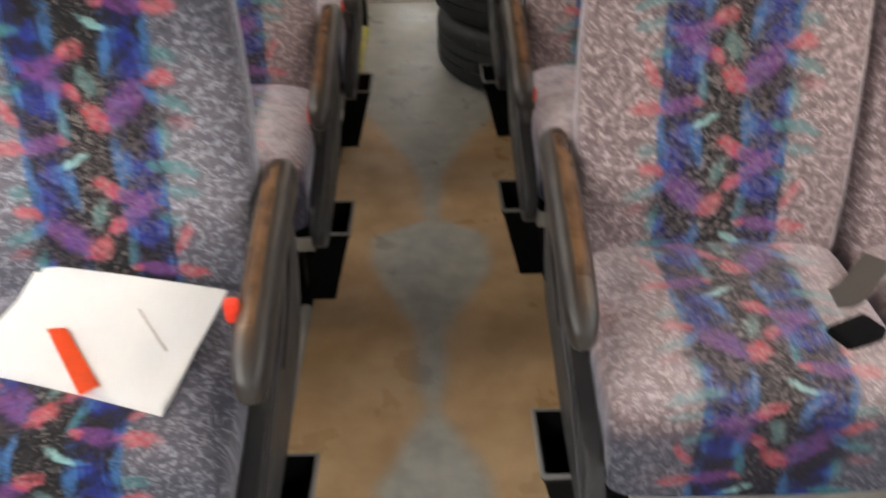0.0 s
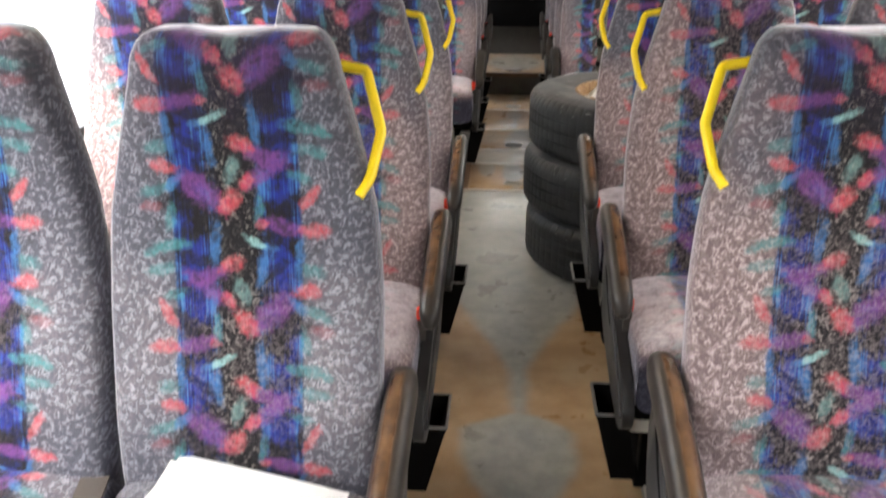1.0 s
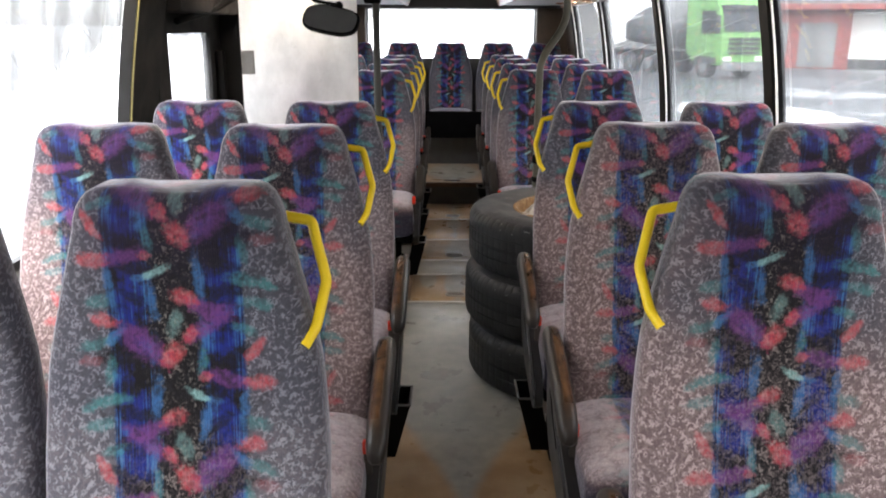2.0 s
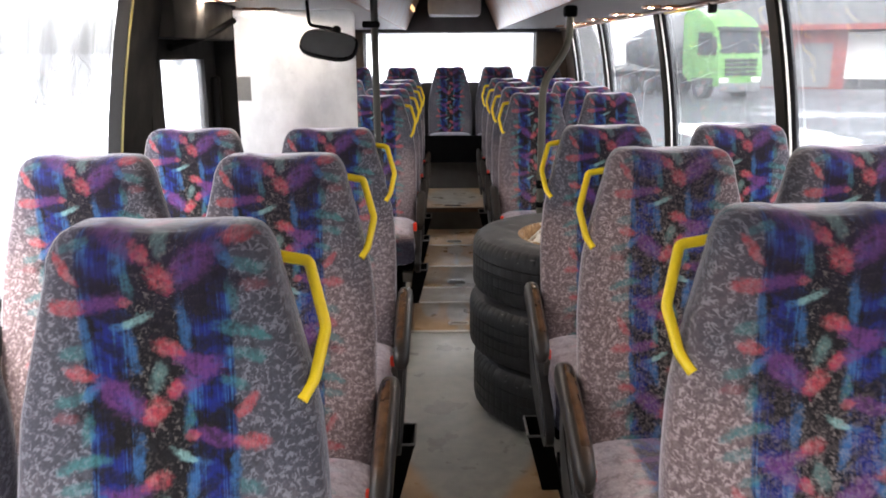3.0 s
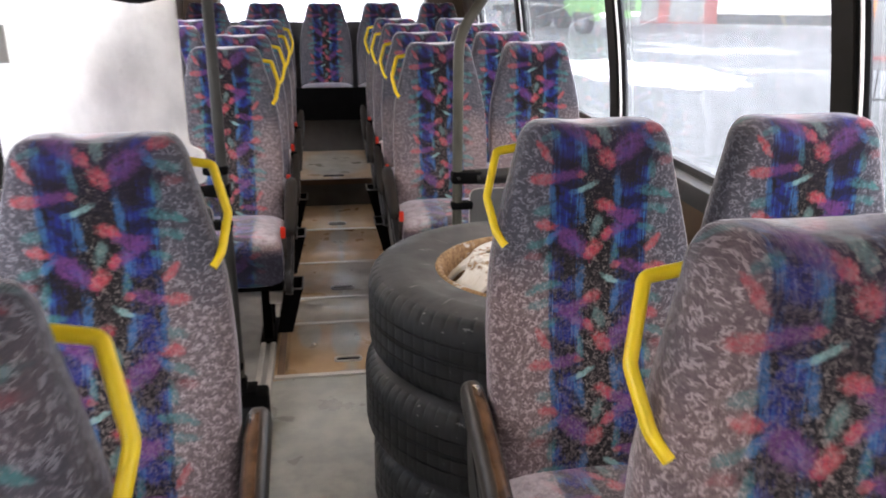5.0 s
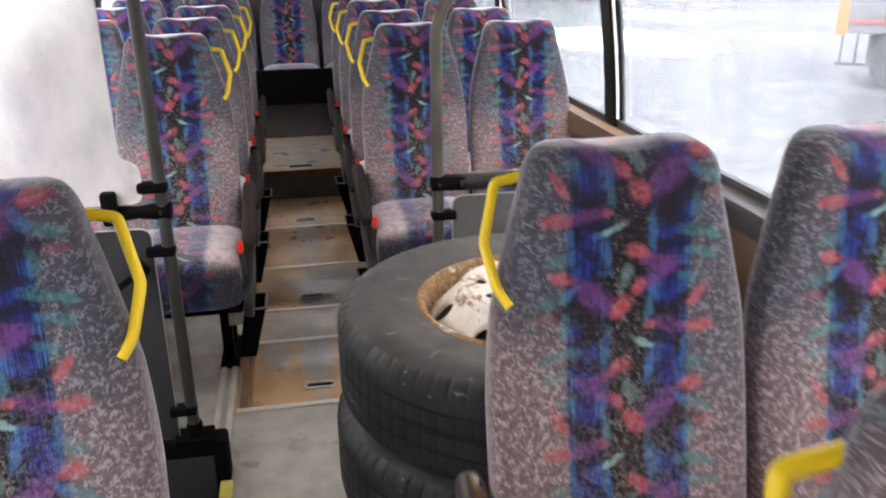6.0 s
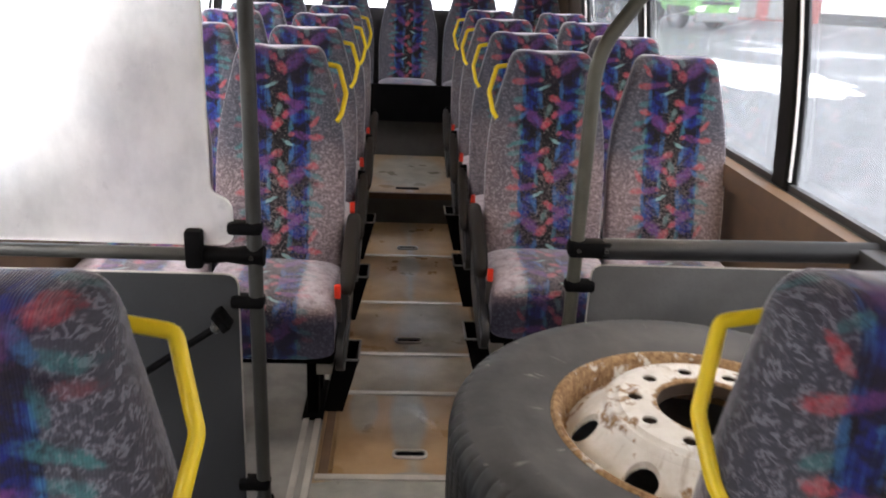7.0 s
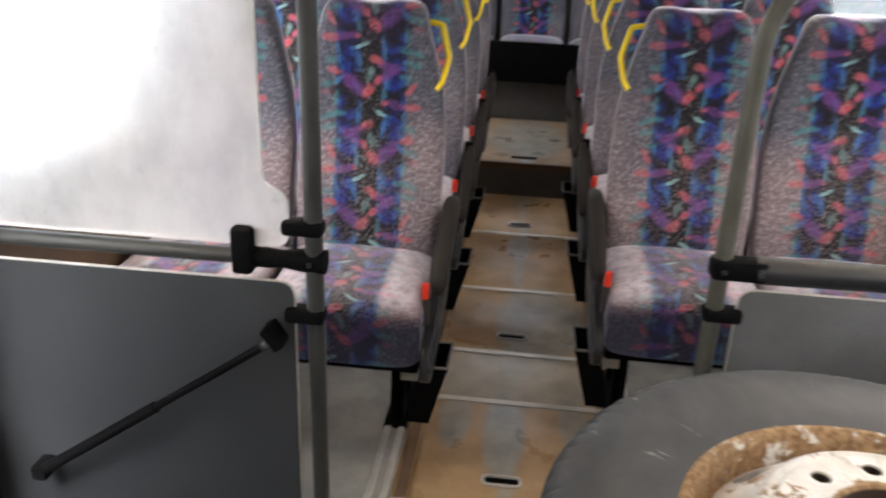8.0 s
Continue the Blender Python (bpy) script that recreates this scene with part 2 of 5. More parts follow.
def floor_vinyl():
    """Ribbed grey vinyl, stained brown but for a trodden line down the middle."""
    s = Shader("stained_vinyl")
    p = s.coords()
    x, y, _ = s.split(p)
    n1 = s.noise(p, 6, 4)
    along = s.node("ShaderNodeValToRGB")
    s.put(along.inputs[0], s.math("MULTIPLY", y, 0.125))
    r = along.color_ramp
    stops = [(0.70, 0.30), (1.10, 0.24), (1.27, 0.03), (1.50, 0.04), (1.61, 0.12), (1.71, 0.24), (1.83, 0.36), (1.98, 0.36), (2.06, 0.03),
             (2.30, 0.04), (2.40, 0.11), (2.67, 0.38), (2.90, 0.62), (4.17, 0.80), (4.21, 0.0), (7.0, 0.0)]
    for i, (at, value) in enumerate(stops):
        e = r.elements[i] if i < 2 else r.elements.new(at / 8)
        e.position, e.color = at / 8, (value, value, value, 1)
    half = s.math("MULTIPLY", along.outputs[0], 0.42)
    off = s.math("ABSOLUTE", s.math("ADD", x, -0.005))
    shaky = s.math("MULTIPLY", s.math("SUBTRACT", n1, 0.5), 0.07)
    edge = s.math("SUBTRACT", s.math("ADD", shaky, off), half)
    stain = s.ramp(edge, -0.02, 0.040)
    # trodden patches on the hatches: across, along, half width, half length
    for cx, cy, a, b, k in ((-0.165, 4.60, 0.050, 0.15, 0.8), (-0.010, 4.53, 0.060, 0.22, 0.9), (0.20, 4.62, 0.045, 0.14, 0.7), (0.0, 4.86, 0.33, 0.17, 0.75),
                            (0.10, 5.28, 0.17, 0.28, 0.8), (-0.17, 5.34, 0.09, 0.16, 0.35), (0.0, 6.00, 0.055, 0.13, 0.8), (0.0, 6.66, 0.05, 0.12, 0.5), (0.0, 7.3, 0.24, 0.40, 0.9)):
        q = s.mapping(p, (cx, cy, 0), 0.0, (a, b, 1), "TEXTURE")
        flat = s.vmath("MULTIPLY", q, (1.0, 1.0, 0.0))
        spot = s.ramp(s.math("MULTIPLY_ADD", shaky, 5.0, s.vmath("LENGTH", flat)), 1.25, 0.75, 0.0, k)
        stain = s.math("MULTIPLY", stain, s.math("SUBTRACT", 1.0, spot))
    grey_ = s.mix(s.ramp(s.noise(p, 14, 4), 0.3, 0.7), (0.29, 0.295, 0.27), (0.39, 0.385, 0.35))
    brown = s.mix(s.ramp(s.noise(p, 5, 5), 0.3, 0.7), (0.34, 0.215, 0.105), (0.48, 0.335, 0.19))
    base = s.mix(stain, grey_, brown)
    grit = s.noise(p, 260, 2)
    base = s.mix(s.math("MULTIPLY", s.ramp(grit, 0.55, 0.7), 0.3), base, (0.30, 0.27, 0.22))
    rib = s.math("SINE", s.math("MULTIPLY", x, 2 * math.pi / 0.006))
    s.set(Base_Color=base, Roughness=s.ramp(n1, 0.3, 0.7, 0.26, 0.42))
    s.bump(s.math("MULTIPLY_ADD", rib, 0.5, grit), 0.25, 0.001)
    return s.mat


def side_vinyl():
    s = Shader("grey_floor_vinyl")
    p = s.coords()
    base = s.mix(s.ramp(s.noise(p, 7, 5), 0.3, 0.7), (0.24, 0.235, 0.22), (0.36, 0.35, 0.33))
    base = s.mix(s.math("MULTIPLY", s.ramp(s.noise(p, 220, 2), 0.55, 0.7), 0.5), base, (0.34, 0.33, 0.31))
    s.set(Base_Color=base, Roughness=0.55)
    return s.mat


def rusty_white():
    s = Shader("rusty_white_paint")
    p = s.coords()
    n1, n2 = s.noise(p, 13, 6, 0.65), s.noise(p, 60, 4, 0.7)
    x, y, z = s.split(p)
    r = s.math("SQRT", s.math("ADD", s.math("MULTIPLY", x, x), s.math("MULTIPLY", y, y)))
    rim = s.ramp(r, 0.246, 0.258)
    hub = s.ramp(r, 0.110, 0.097)
    f = s.math("ADD", n1, s.math("MULTIPLY", n2, 0.42))
    f = s.math("ADD", f, s.math("MULTIPLY_ADD", rim, 0.19, s.math("MULTIPLY", hub, 0.20)))
    rust = s.ramp(f, 0.76, 0.86)
    white = s.mix(s.ramp(n1, 0.35, 0.65), (0.68, 0.67, 0.63), (0.82, 0.815, 0.79))
    brown = s.mix(s.ramp(s.noise(p, 75, 5, 0.7), 0.30, 0.74), (0.17, 0.085, 0.036), (0.45, 0.30, 0.155))
    turn = s.math("ARCTAN2", y, x)
    runs = s.noise(s.join(s.math("MULTIPLY", turn, 7.0), s.math("MULTIPLY", r, 9.0), 0.0), 1.0, 5, 0.7)
    white = s.mix(s.math("MULTIPLY", s.ramp(runs, 0.54, 0.72), 0.55), white, (0.26, 0.19, 0.12))
    wash = s.math("MULTIPLY", s.ramp(s.noise(p, 9, 5, 0.7), 0.46, 0.66), 0.28)
    white = s.mix(wash, white, (0.48, 0.40, 0.29))
    # stud holes and hub well darkened inside: shade put in with the rust
    holes = s.math("MULTIPLY", s.ramp(z, 0.0315, 0.027), s.ramp(r, 0.162, 0.158))
    brown = s.mix(holes, brown, (0.045, 0.028, 0.018))
    rust = s.math("MAXIMUM", rust, holes)
    s.set(Base_Color=s.mix(rust, white, brown), Roughness=s.ramp(rust, 0, 1, 0.45, 0.85))
    s.bump(f, 0.4, 0.003)
    return s.mat


def tyre_rubber():
    s = Shader("tyre_rubber")
    p = s.coords()
    n1, n2 = s.noise(p, 8, 5), s.noise(p, 70, 3)
    base = s.mix(s.ramp(n1, 0.3, 0.7), (0.011, 0.012, 0.013), (0.028, 0.030, 0.033))
    x, y, z = s.split(p)
    r = s.math("SQRT", s.math("ADD", s.math("MULTIPLY", x, x), s.math("MULTIPLY", y, y)))
    flat = s.ramp(r, 0.456, 0.438)
    smudge = s.noise(p, 3.5, 5, 0.65, distortion=0.6)
    base = s.mix(s.math("MULTIPLY", flat, s.ramp(smudge, 0.3, 0.68, 0.35, 1.0)), base, (0.074, 0.076, 0.080))
    dash = s.noise(s.join(s.math("MULTIPLY", s.math("ARCTAN2", y, x), 14.0), 0.0, s.math("MULTIPLY", z, 95.0)), 1.0, 3, 0.6)
    scuff = s.math("MULTIPLY", s.ramp(dash, 0.63, 0.70), s.ramp(s.noise(p, 6, 2), 0.45, 0.6))
    base = s.mix(s.math("MULTIPLY", scuff, 0.8), base, (0.24, 0.235, 0.23))
    s.set(Base_Color=base, Roughness=s.ramp(n1, 0.3, 0.7, 0.5, 0.75))
    s.bump(n2, 0.2, 0.002)
    return s.mat


def clear_glass(name, dirt, tint=0.97, runs=0.0):
    """A window pane: clear, with Fresnel gloss and a film of dirt."""
    s = Shader(name)
    t = s.t
    p = s.coords()
    clear = s.node("ShaderNodeBsdfTransparent")
    run = s.math("ADD", s.noise(s.mapping(p, scale=(14, 14, 0.8)), 1.0, 4, 0.6), s.math("MULTIPLY", s.noise(p, 3.0, 3), 0.35))
    s.put(clear.inputs["Color"], s.mix(s.math("MULTIPLY", s.ramp(run, 0.58, 0.82), runs), (tint, tint * 1.01, tint * 1.01), (0.30, 0.30, 0.29)))
    gloss = s.node("ShaderNodeBsdfGlossy")
    gloss.inputs["Roughness"].default_value = 0.03
    film = s.node("ShaderNodeBsdfTranslucent")
    film.inputs["Color"].default_value = (0.85, 0.87, 0.88, 1)
    facing = s.node("ShaderNodeLayerWeight")
    facing.inputs["Blend"].default_value = 0.5
    sheen = s.math("MULTIPLY_ADD", s.math("POWER", facing.outputs["Facing"], 5.0), 0.5, 0.02)
    a, b = s.node("ShaderNodeMixShader"), s.node("ShaderNodeMixShader")
    drip = s.noise(s.mapping(p, scale=(9, 9, 0.7)), 1.0, 4)
    s.put(a.inputs[0], s.math("MULTIPLY", s.ramp(drip, 0.35, 0.7, 0.60, 1.0), dirt))
    t.links.new(clear.outputs[0], a.inputs[1])
    t.links.new(film.outputs[0], a.inputs[2])
    s.put(b.inputs[0], sheen)
    t.links.new(a.outputs[0], b.inputs[1])
    t.links.new(gloss.outputs[0], b.inputs[2])
    t.links.new(b.outputs[0], s.out.inputs["Surface"])
    return s.mat


def frosted_glass():
    """The misted screen by the door: light comes through, shapes hardly."""
    s = Shader("misted_glass")
    t = s.t
    p = s.coords()
    n1 = s.noise(p, 5, 5)
    mist = s.node("ShaderNodeBsdfTranslucent")
    face = s.node("ShaderNodeBsdfDiffuse")
    pane = s.node("ShaderNodeBsdfRefraction")
    pane.inputs["Roughness"].default_value = 0.55
    pane.inputs["IOR"].default_value = 1.25
    n2 = s.noise(s.mapping(p, scale=(1, 1, 0.6)), 11, 5, 0.65)
    smear = s.math("MULTIPLY_ADD", n2, 0.5, s.math("MULTIPLY", n1, 0.5))
    smear = s.math("SUBTRACT", smear, s.math("MULTIPLY", s.ramp(s.noise(p, 26, 4, 0.7), 0.60, 0.72), 0.10))
    s.put(mist.inputs["Color"], s.mix(s.ramp(smear, 0.36, 0.62), (0.34, 0.34, 0.34), (0.72, 0.72, 0.72)))
    s.put(face.inputs["Color"], s.mix(s.ramp(smear, 0.36, 0.62), (0.30, 0.30, 0.31), (0.52, 0.52, 0.53)))
    a, b = s.node("ShaderNodeMixShader"), s.node("ShaderNodeMixShader")
    a.inputs[0].default_value = 0.30
    t.links.new(mist.outputs[0], a.inputs[1])
    t.links.new(face.outputs[0], a.inputs[2])
    b.inputs[0].default_value = 0.55
    t.links.new(a.outputs[0], b.inputs[1])
    t.links.new(pane.outputs[0], b.inputs[2])
    t.links.new(b.outputs[0], s.out.inputs["Surface"])
    return s.mat


def yard_ground():
    """Wet asphalt with slush and snow lying in patches."""
    s = Shader("wet_yard")
    p = s.coords()
    n1, n2 = s.noise(p, 0.11, 5, 0.6), s.noise(p, 0.9, 4)
    f = s.math("MULTIPLY_ADD", n2, 0.22, n1)
    near = s.ramp(s.vmath("LENGTH", p), 14.0, 26.0, 1.0, 0.0)
    slush = s.math("MULTIPLY", s.ramp(s.noise(p, 0.7, 5, 0.65), 0.3, 0.6, 0.35, 1.0), near)
    wet = s.mix(n2, (0.055, 0.059, 0.067), (0.10, 0.106, 0.117))
    wet = s.mix(slush, wet, s.mix(s.ramp(s.noise(p, 2.2, 5, 0.7, distortion=0.8), 0.42, 0.62), (0.045, 0.049, 0.056), (0.120, 0.126, 0.134)))
    snow = s.ramp(f, 0.66, 0.78)
    s.set(Base_Color=s.mix(snow, wet, (0.34, 0.355, 0.37)), Roughness=s.ramp(snow, 0, 1, 0.42, 0.9))
    s.bump(n2, 0.3, 0.05)
    return s.mat


M = {
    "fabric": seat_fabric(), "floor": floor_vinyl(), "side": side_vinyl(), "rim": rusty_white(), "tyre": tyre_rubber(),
    "strip": plain("yellow_step_strip", (0.50, 0.45, 0.10), 0.5, vary=0.25, scale=14),
    "oldyellow": plain("dull_yellow_rubber", (0.10, 0.085, 0.02), 0.6, vary=0.2),
    "yellow": plain("yellow_paint", (0.82, 0.60, 0.012), 0.36, vary=0.06, bump=0.03, speck=0.1),
    "dark": plain("dark_grey_plastic", (0.048, 0.048, 0.051), 0.42, vary=0.2, spec=0.35),
    "moulded": plain("moulded_black_plastic", (0.018, 0.018, 0.019), 0.38, vary=0.25, spec=0.35),
    "post": plain("matt_black_rubber", (0.014, 0.014, 0.015), 0.8, vary=0.2, spec=0.15),
    "black": plain("black_plastic", (0.005, 0.005, 0.0055), 0.6, vary=0.2, spec=0.03),
    "arm": plain("armrest_rubber", (0.014, 0.011, 0.009), 0.6, vary=0.5, scale=6, bump=0.04, spec=0.22),
    "sleeve": plain("black_foam_sleeve", (0.012, 0.012, 0.013), 0.45, vary=0.25, spec=0.35),
    # yellow tint of the bent pole stands for a reflection
    "tintsteel": plain("yellow_tint_steel", (0.098, 0.095, 0.076), 0.40, 0.5, 0.25, scale=5),
    "armworn": rubbed_rubber(),
    "steel": plain("brushed_steel", (0.046, 0.046, 0.043), 0.42, 0.40, 0.2),
    "alu": plain("aluminium_strip", (0.60, 0.58, 0.54), 0.40, 0.35, 0.15),
    "panel": plain("grey_laminate", (0.115, 0.115, 0.116), 0.5, vary=0.2, scale=5),
    "darkpanel": plain("dark_laminate", (0.026, 0.028, 0.031), 0.55, vary=0.15, scale=3),
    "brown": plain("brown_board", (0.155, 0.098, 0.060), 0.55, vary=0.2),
    "shadebrown": plain("shaded_brown_board", (0.062, 0.040, 0.026), 0.6, vary=0.25),
    "wood": plain("wood_fascia", (0.22, 0.09, 0.045), 0.4, vary=0.25),
    "liner": plain("grey_liner", (0.19, 0.19, 0.19), 0.8, vary=0.12),
    "rack": plain("pale_grey_lining", (0.40, 0.39, 0.375), 0.6, vary=0.1),
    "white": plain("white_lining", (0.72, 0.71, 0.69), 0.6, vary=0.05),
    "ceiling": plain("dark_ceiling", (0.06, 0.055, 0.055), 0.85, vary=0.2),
    "trim": plain("white_edge", (0.8, 0.8, 0.8), 0.4, vary=0.05),
    "red": plain("red_plastic", (0.75, 0.045, 0.02), 0.4, vary=0.05),
    "orange": plain("orange_tape", (0.85, 0.10, 0.02), 0.5, vary=0.04),
    "paper": plain("white_paper", (0.94, 0.94, 0.94), 0.8, vary=0.01, bump=0.03, speck=0.02),
    "pencil": plain("grey_mark", (0.62, 0.58, 0.56), 0.8, vary=0.05),
    "webbing": plain("dark_webbing", (0.05, 0.042, 0.038), 0.8, vary=0.2),
    "plate": plain("grey_reflection_patch", (0.34, 0.34, 0.34), 0.6, vary=0.1),
    "coat": plain("pale_duct", (0.55, 0.55, 0.55), 0.6, vary=0.1),
    "glass": clear_glass("window_glass", 0.045, 0.48, 0.05), "tinted": clear_glass("tinted_windscreen_glass", 0.03, 0.36), "wetglass": clear_glass("streaked_window_glass", 0.22, 0.90), "leftglass": clear_glass("grimy_window_glass", 0.09, 0.68, 0.75), "mist": frosted_glass(),
    "yard": yard_ground(), "snow": plain("snow", (0.66, 0.68, 0.70), 0.9, vary=0.28, scale=1.3, fine=7),
    "green": plain("green_paint", (0.15, 0.34, 0.10), 0.4, vary=0.1, scale=2),
    "redpaint": plain("red_paint", (0.21, 0.045, 0.04), 0.6, vary=0.2, scale=1),
    "greywall": plain("grey_cladding", (0.15, 0.154, 0.158), 0.7, vary=0.1, scale=0.6),
    "palewall": plain("pale_cladding", (0.60, 0.60, 0.59), 0.7, vary=0.05, scale=0.6),
    "bark": plain("dark_bark", (0.09, 0.08, 0.075), 0.9, vary=0.3),
    "tank": plain("grey_drum", (0.16, 0.167, 0.175), 0.5, vary=0.15, scale=1),
    "vehicle": plain("orange_paint", (0.50, 0.15, 0.02), 0.45, vary=0.1, scale=2),
    "window": plain("dark_window", (0.03, 0.035, 0.04), 0.12, vary=0.1),
    "mirror": Shader("mirror_silver").set(Base_Color=(0.36, 0.36, 0.36), Metallic=1.0, Roughness=0.04).mat,
}
lamp_s = Shader("warm_lamp")
lamp_s.set(Base_Color=(1.0, 0.85, 0.6), Emission_Color=(1.0, 0.62, 0.26))
lamp_s.bsdf.inputs["Emission Strength"].default_value = 0.30
M["lamp"] = lamp_s.mat
bulb_s = Shader("bright_bulb")
bulb_s.set(Base_Color=(1.0, 0.85, 0.6), Emission_Color=(1.0, 0.81, 0.60))
bulb_s.bsdf.inputs["Emission Strength"].default_value = 140.0
M["bulb"] = bulb_s.mat


# ---------------------------------------------------------------- shaping
def mesh_of(bm, name, mat, smooth=True):
    me = bpy.data.meshes.new(name)
    bmesh.ops.recalc_face_normals(bm, faces=bm.faces)
    for f in bm.faces:
        f.smooth = smooth
    for e in bm.edges:
        if len(e.link_faces) == 2 and e.calc_face_angle(0.0) > 0.7:
            e.smooth = False
    bm.to_mesh(me)
    bm.free()
    me.materials.append(M[mat])
    return me


def part(name, bm, mat, parent, label="", smooth=True):
    """Links a bmesh as one mesh object under a thing or a part."""
    ob = new(name, mesh_of(bm, name, mat, smooth))
    ob.parent = parent
    return tagged(ob, label)


def thing(name, label, category, m=None, group="", kind="", bm=None, mat=None, smooth=True):
    ob = new(name, mesh_of(bm, name, mat, smooth) if bm else None)
    if m is not None:
        ob.matrix_world = m
    return tagged(ob, label, category, group, kind)


def box(bm, x0, x1, y0, y1, z0, z1, r=0.0, m=None, seg=2):
    made = bmesh.ops.create_cube(bm, size=1)["verts"]
    for v in made:
        v.co = Vector((x0 + (v.co.x + 0.5) * (x1 - x0), y0 + (v.co.y + 0.5) * (y1 - y0), z0 + (v.co.z + 0.5) * (z1 - z0)))
    if m is not None:
        bmesh.ops.transform(bm, matrix=m, verts=made)
    if r > 0:
        edges = list({e for v in made for e in v.link_edges})
        bmesh.ops.bevel(bm, geom=edges, offset=r, segments=seg, affect="EDGES", profile=0.5)
    return bm


def boxes(*specs):
    bm = bmesh.new()
    for s in specs:
        box(bm, *s)
    return bm


def ring_loft(bm, rings, close=True, cap=(True, True)):
    """Skins rings of points; returns the rings of vertices."""
    vs = [[bm.verts.new(p) for p in ring] for ring in rings]
    n = len(rings[0])
    for a, b in zip(vs, vs[1:]):
        for i in range(n if close else n - 1):
            j = (i + 1) % n
            bm.faces.new((a[i], a[j], b[j], b[i]))
    if cap[0]:
        bm.faces.new(vs[0][::-1])
    if cap[1]:
        bm.faces.new(vs[-1])
    return vs


def tube(bm, points, radius, sides=10, taper=None):
    """A round bar through the points."""
    pts = [Vector(p) for p in points]
    rings, up = [], None
    for i, p in enumerate(pts):
        d = (pts[min(i + 1, len(pts) - 1)] - pts[max(i - 1, 0)]).normalized()
        if up is None:
            up = d.orthogonal().normalized()
        up = (up - d * up.dot(d)).normalized()
        side = d.cross(up)
        r = radius if taper is None else radius * taper[i]
        rings.append([p + (up * math.cos(a) + side * math.sin(a)) * r for a in (2 * math.pi * k / sides for k in range(sides))])
    ring_loft(bm, rings)
    return bm


def rounded(points, r, steps=4):
    """A path with its corners rounded."""
    pts = [Vector(p) for p in points]
    out = [pts[0]]
    for a, b, c in zip(pts, pts[1:], pts[2:]):
        u, v = (a - b), (c - b)
        k = min(r, u.length / 2.1, v.length / 2.1)
        p, q = b + u.normalized() * k, b + v.normalized() * k
        for i in range(steps + 1):
            t = i / steps
            out.append(p * (1 - t) ** 2 + b * 2 * t * (1 - t) + q * t ** 2)
    return out + [pts[-1]]


def slab(bm, outline, axis, lo, hi, r=0.0):
    """An outline in the plane across an axis, made thick from lo to hi. outline: pairs; axis x: (y, z), y: (x, z), z: (x, y)."""
    def place(a, b, c):
        return {"x": (c, a, b), "y": (a, c, b), "z": (a, b, c)}[axis]
    n = len(outline)
    v0 = [bm.verts.new(place(a, b, lo)) for a, b in outline]
    v1 = [bm.verts.new(place(a, b, hi)) for a, b in outline]
    f0, f1 = bm.faces.new(v0), bm.faces.new(v1[::-1])
    for i in range(n):
        bm.faces.new((v0[i], v0[(i + 1) % n], v1[(i + 1) % n], v1[i]))
    if r > 0:
        bmesh.ops.bevel(bm, geom=list(f0.edges) + list(f1.edges), offset=r, segments=2, affect="EDGES", profile=0.5)
    return bm


def revolve(bm, profile, n=64, closed=False):
    """Turns (radius, height) pairs round the z axis."""
    rings = [[(r * math.cos(2 * math.pi * i / n), r * math.sin(2 * math.pi * i / n), z) for i in range(n)] for r, z in profile]
    if closed:
        rings.append(rings[0])
    vs = ring_loft(bm, rings, cap=(False, False))
    if closed:
        bmesh.ops.remove_doubles(bm, verts=bm.verts, dist=1e-5)
    return vs


def table(pairs, x):
    """Straight lines through the pairs."""
    for (a, p), (b, q) in zip(pairs, pairs[1:]):
        if x <= b:
            return p + (q - p) * max(0.0, (x - a) / (b - a))
    return pairs[-1][1]


# ---------------------------------------------------------------- the bus body
SILL, HEAD = 0.85, 1.66
REAR, FRONT = 8.30, -2.0


def wall_x(z):
    """Half the inner width at a height: the sides lean in above the sill."""
    d = max(0.0, z - SILL)
    return 1.165 - 0.05 * d - 0.115 * d * d


def leaning_slab(bm, y0, y1, z0, z1, side, thick=0.05, inset=0.0):
    """A piece of side wall between two heights, following the lean."""
    rings = []
    for z in [z0 + (z1 - z0) * k / 6 for k in range(7)]:
        a, b = (wall_x(z) - inset) * side, (wall_x(z) - inset + thick) * side
        rings.append([(a, y0, z), (a, y1, z), (b, y1, z), (b, y0, z)])
    ring_loft(bm, rings)
    return bm


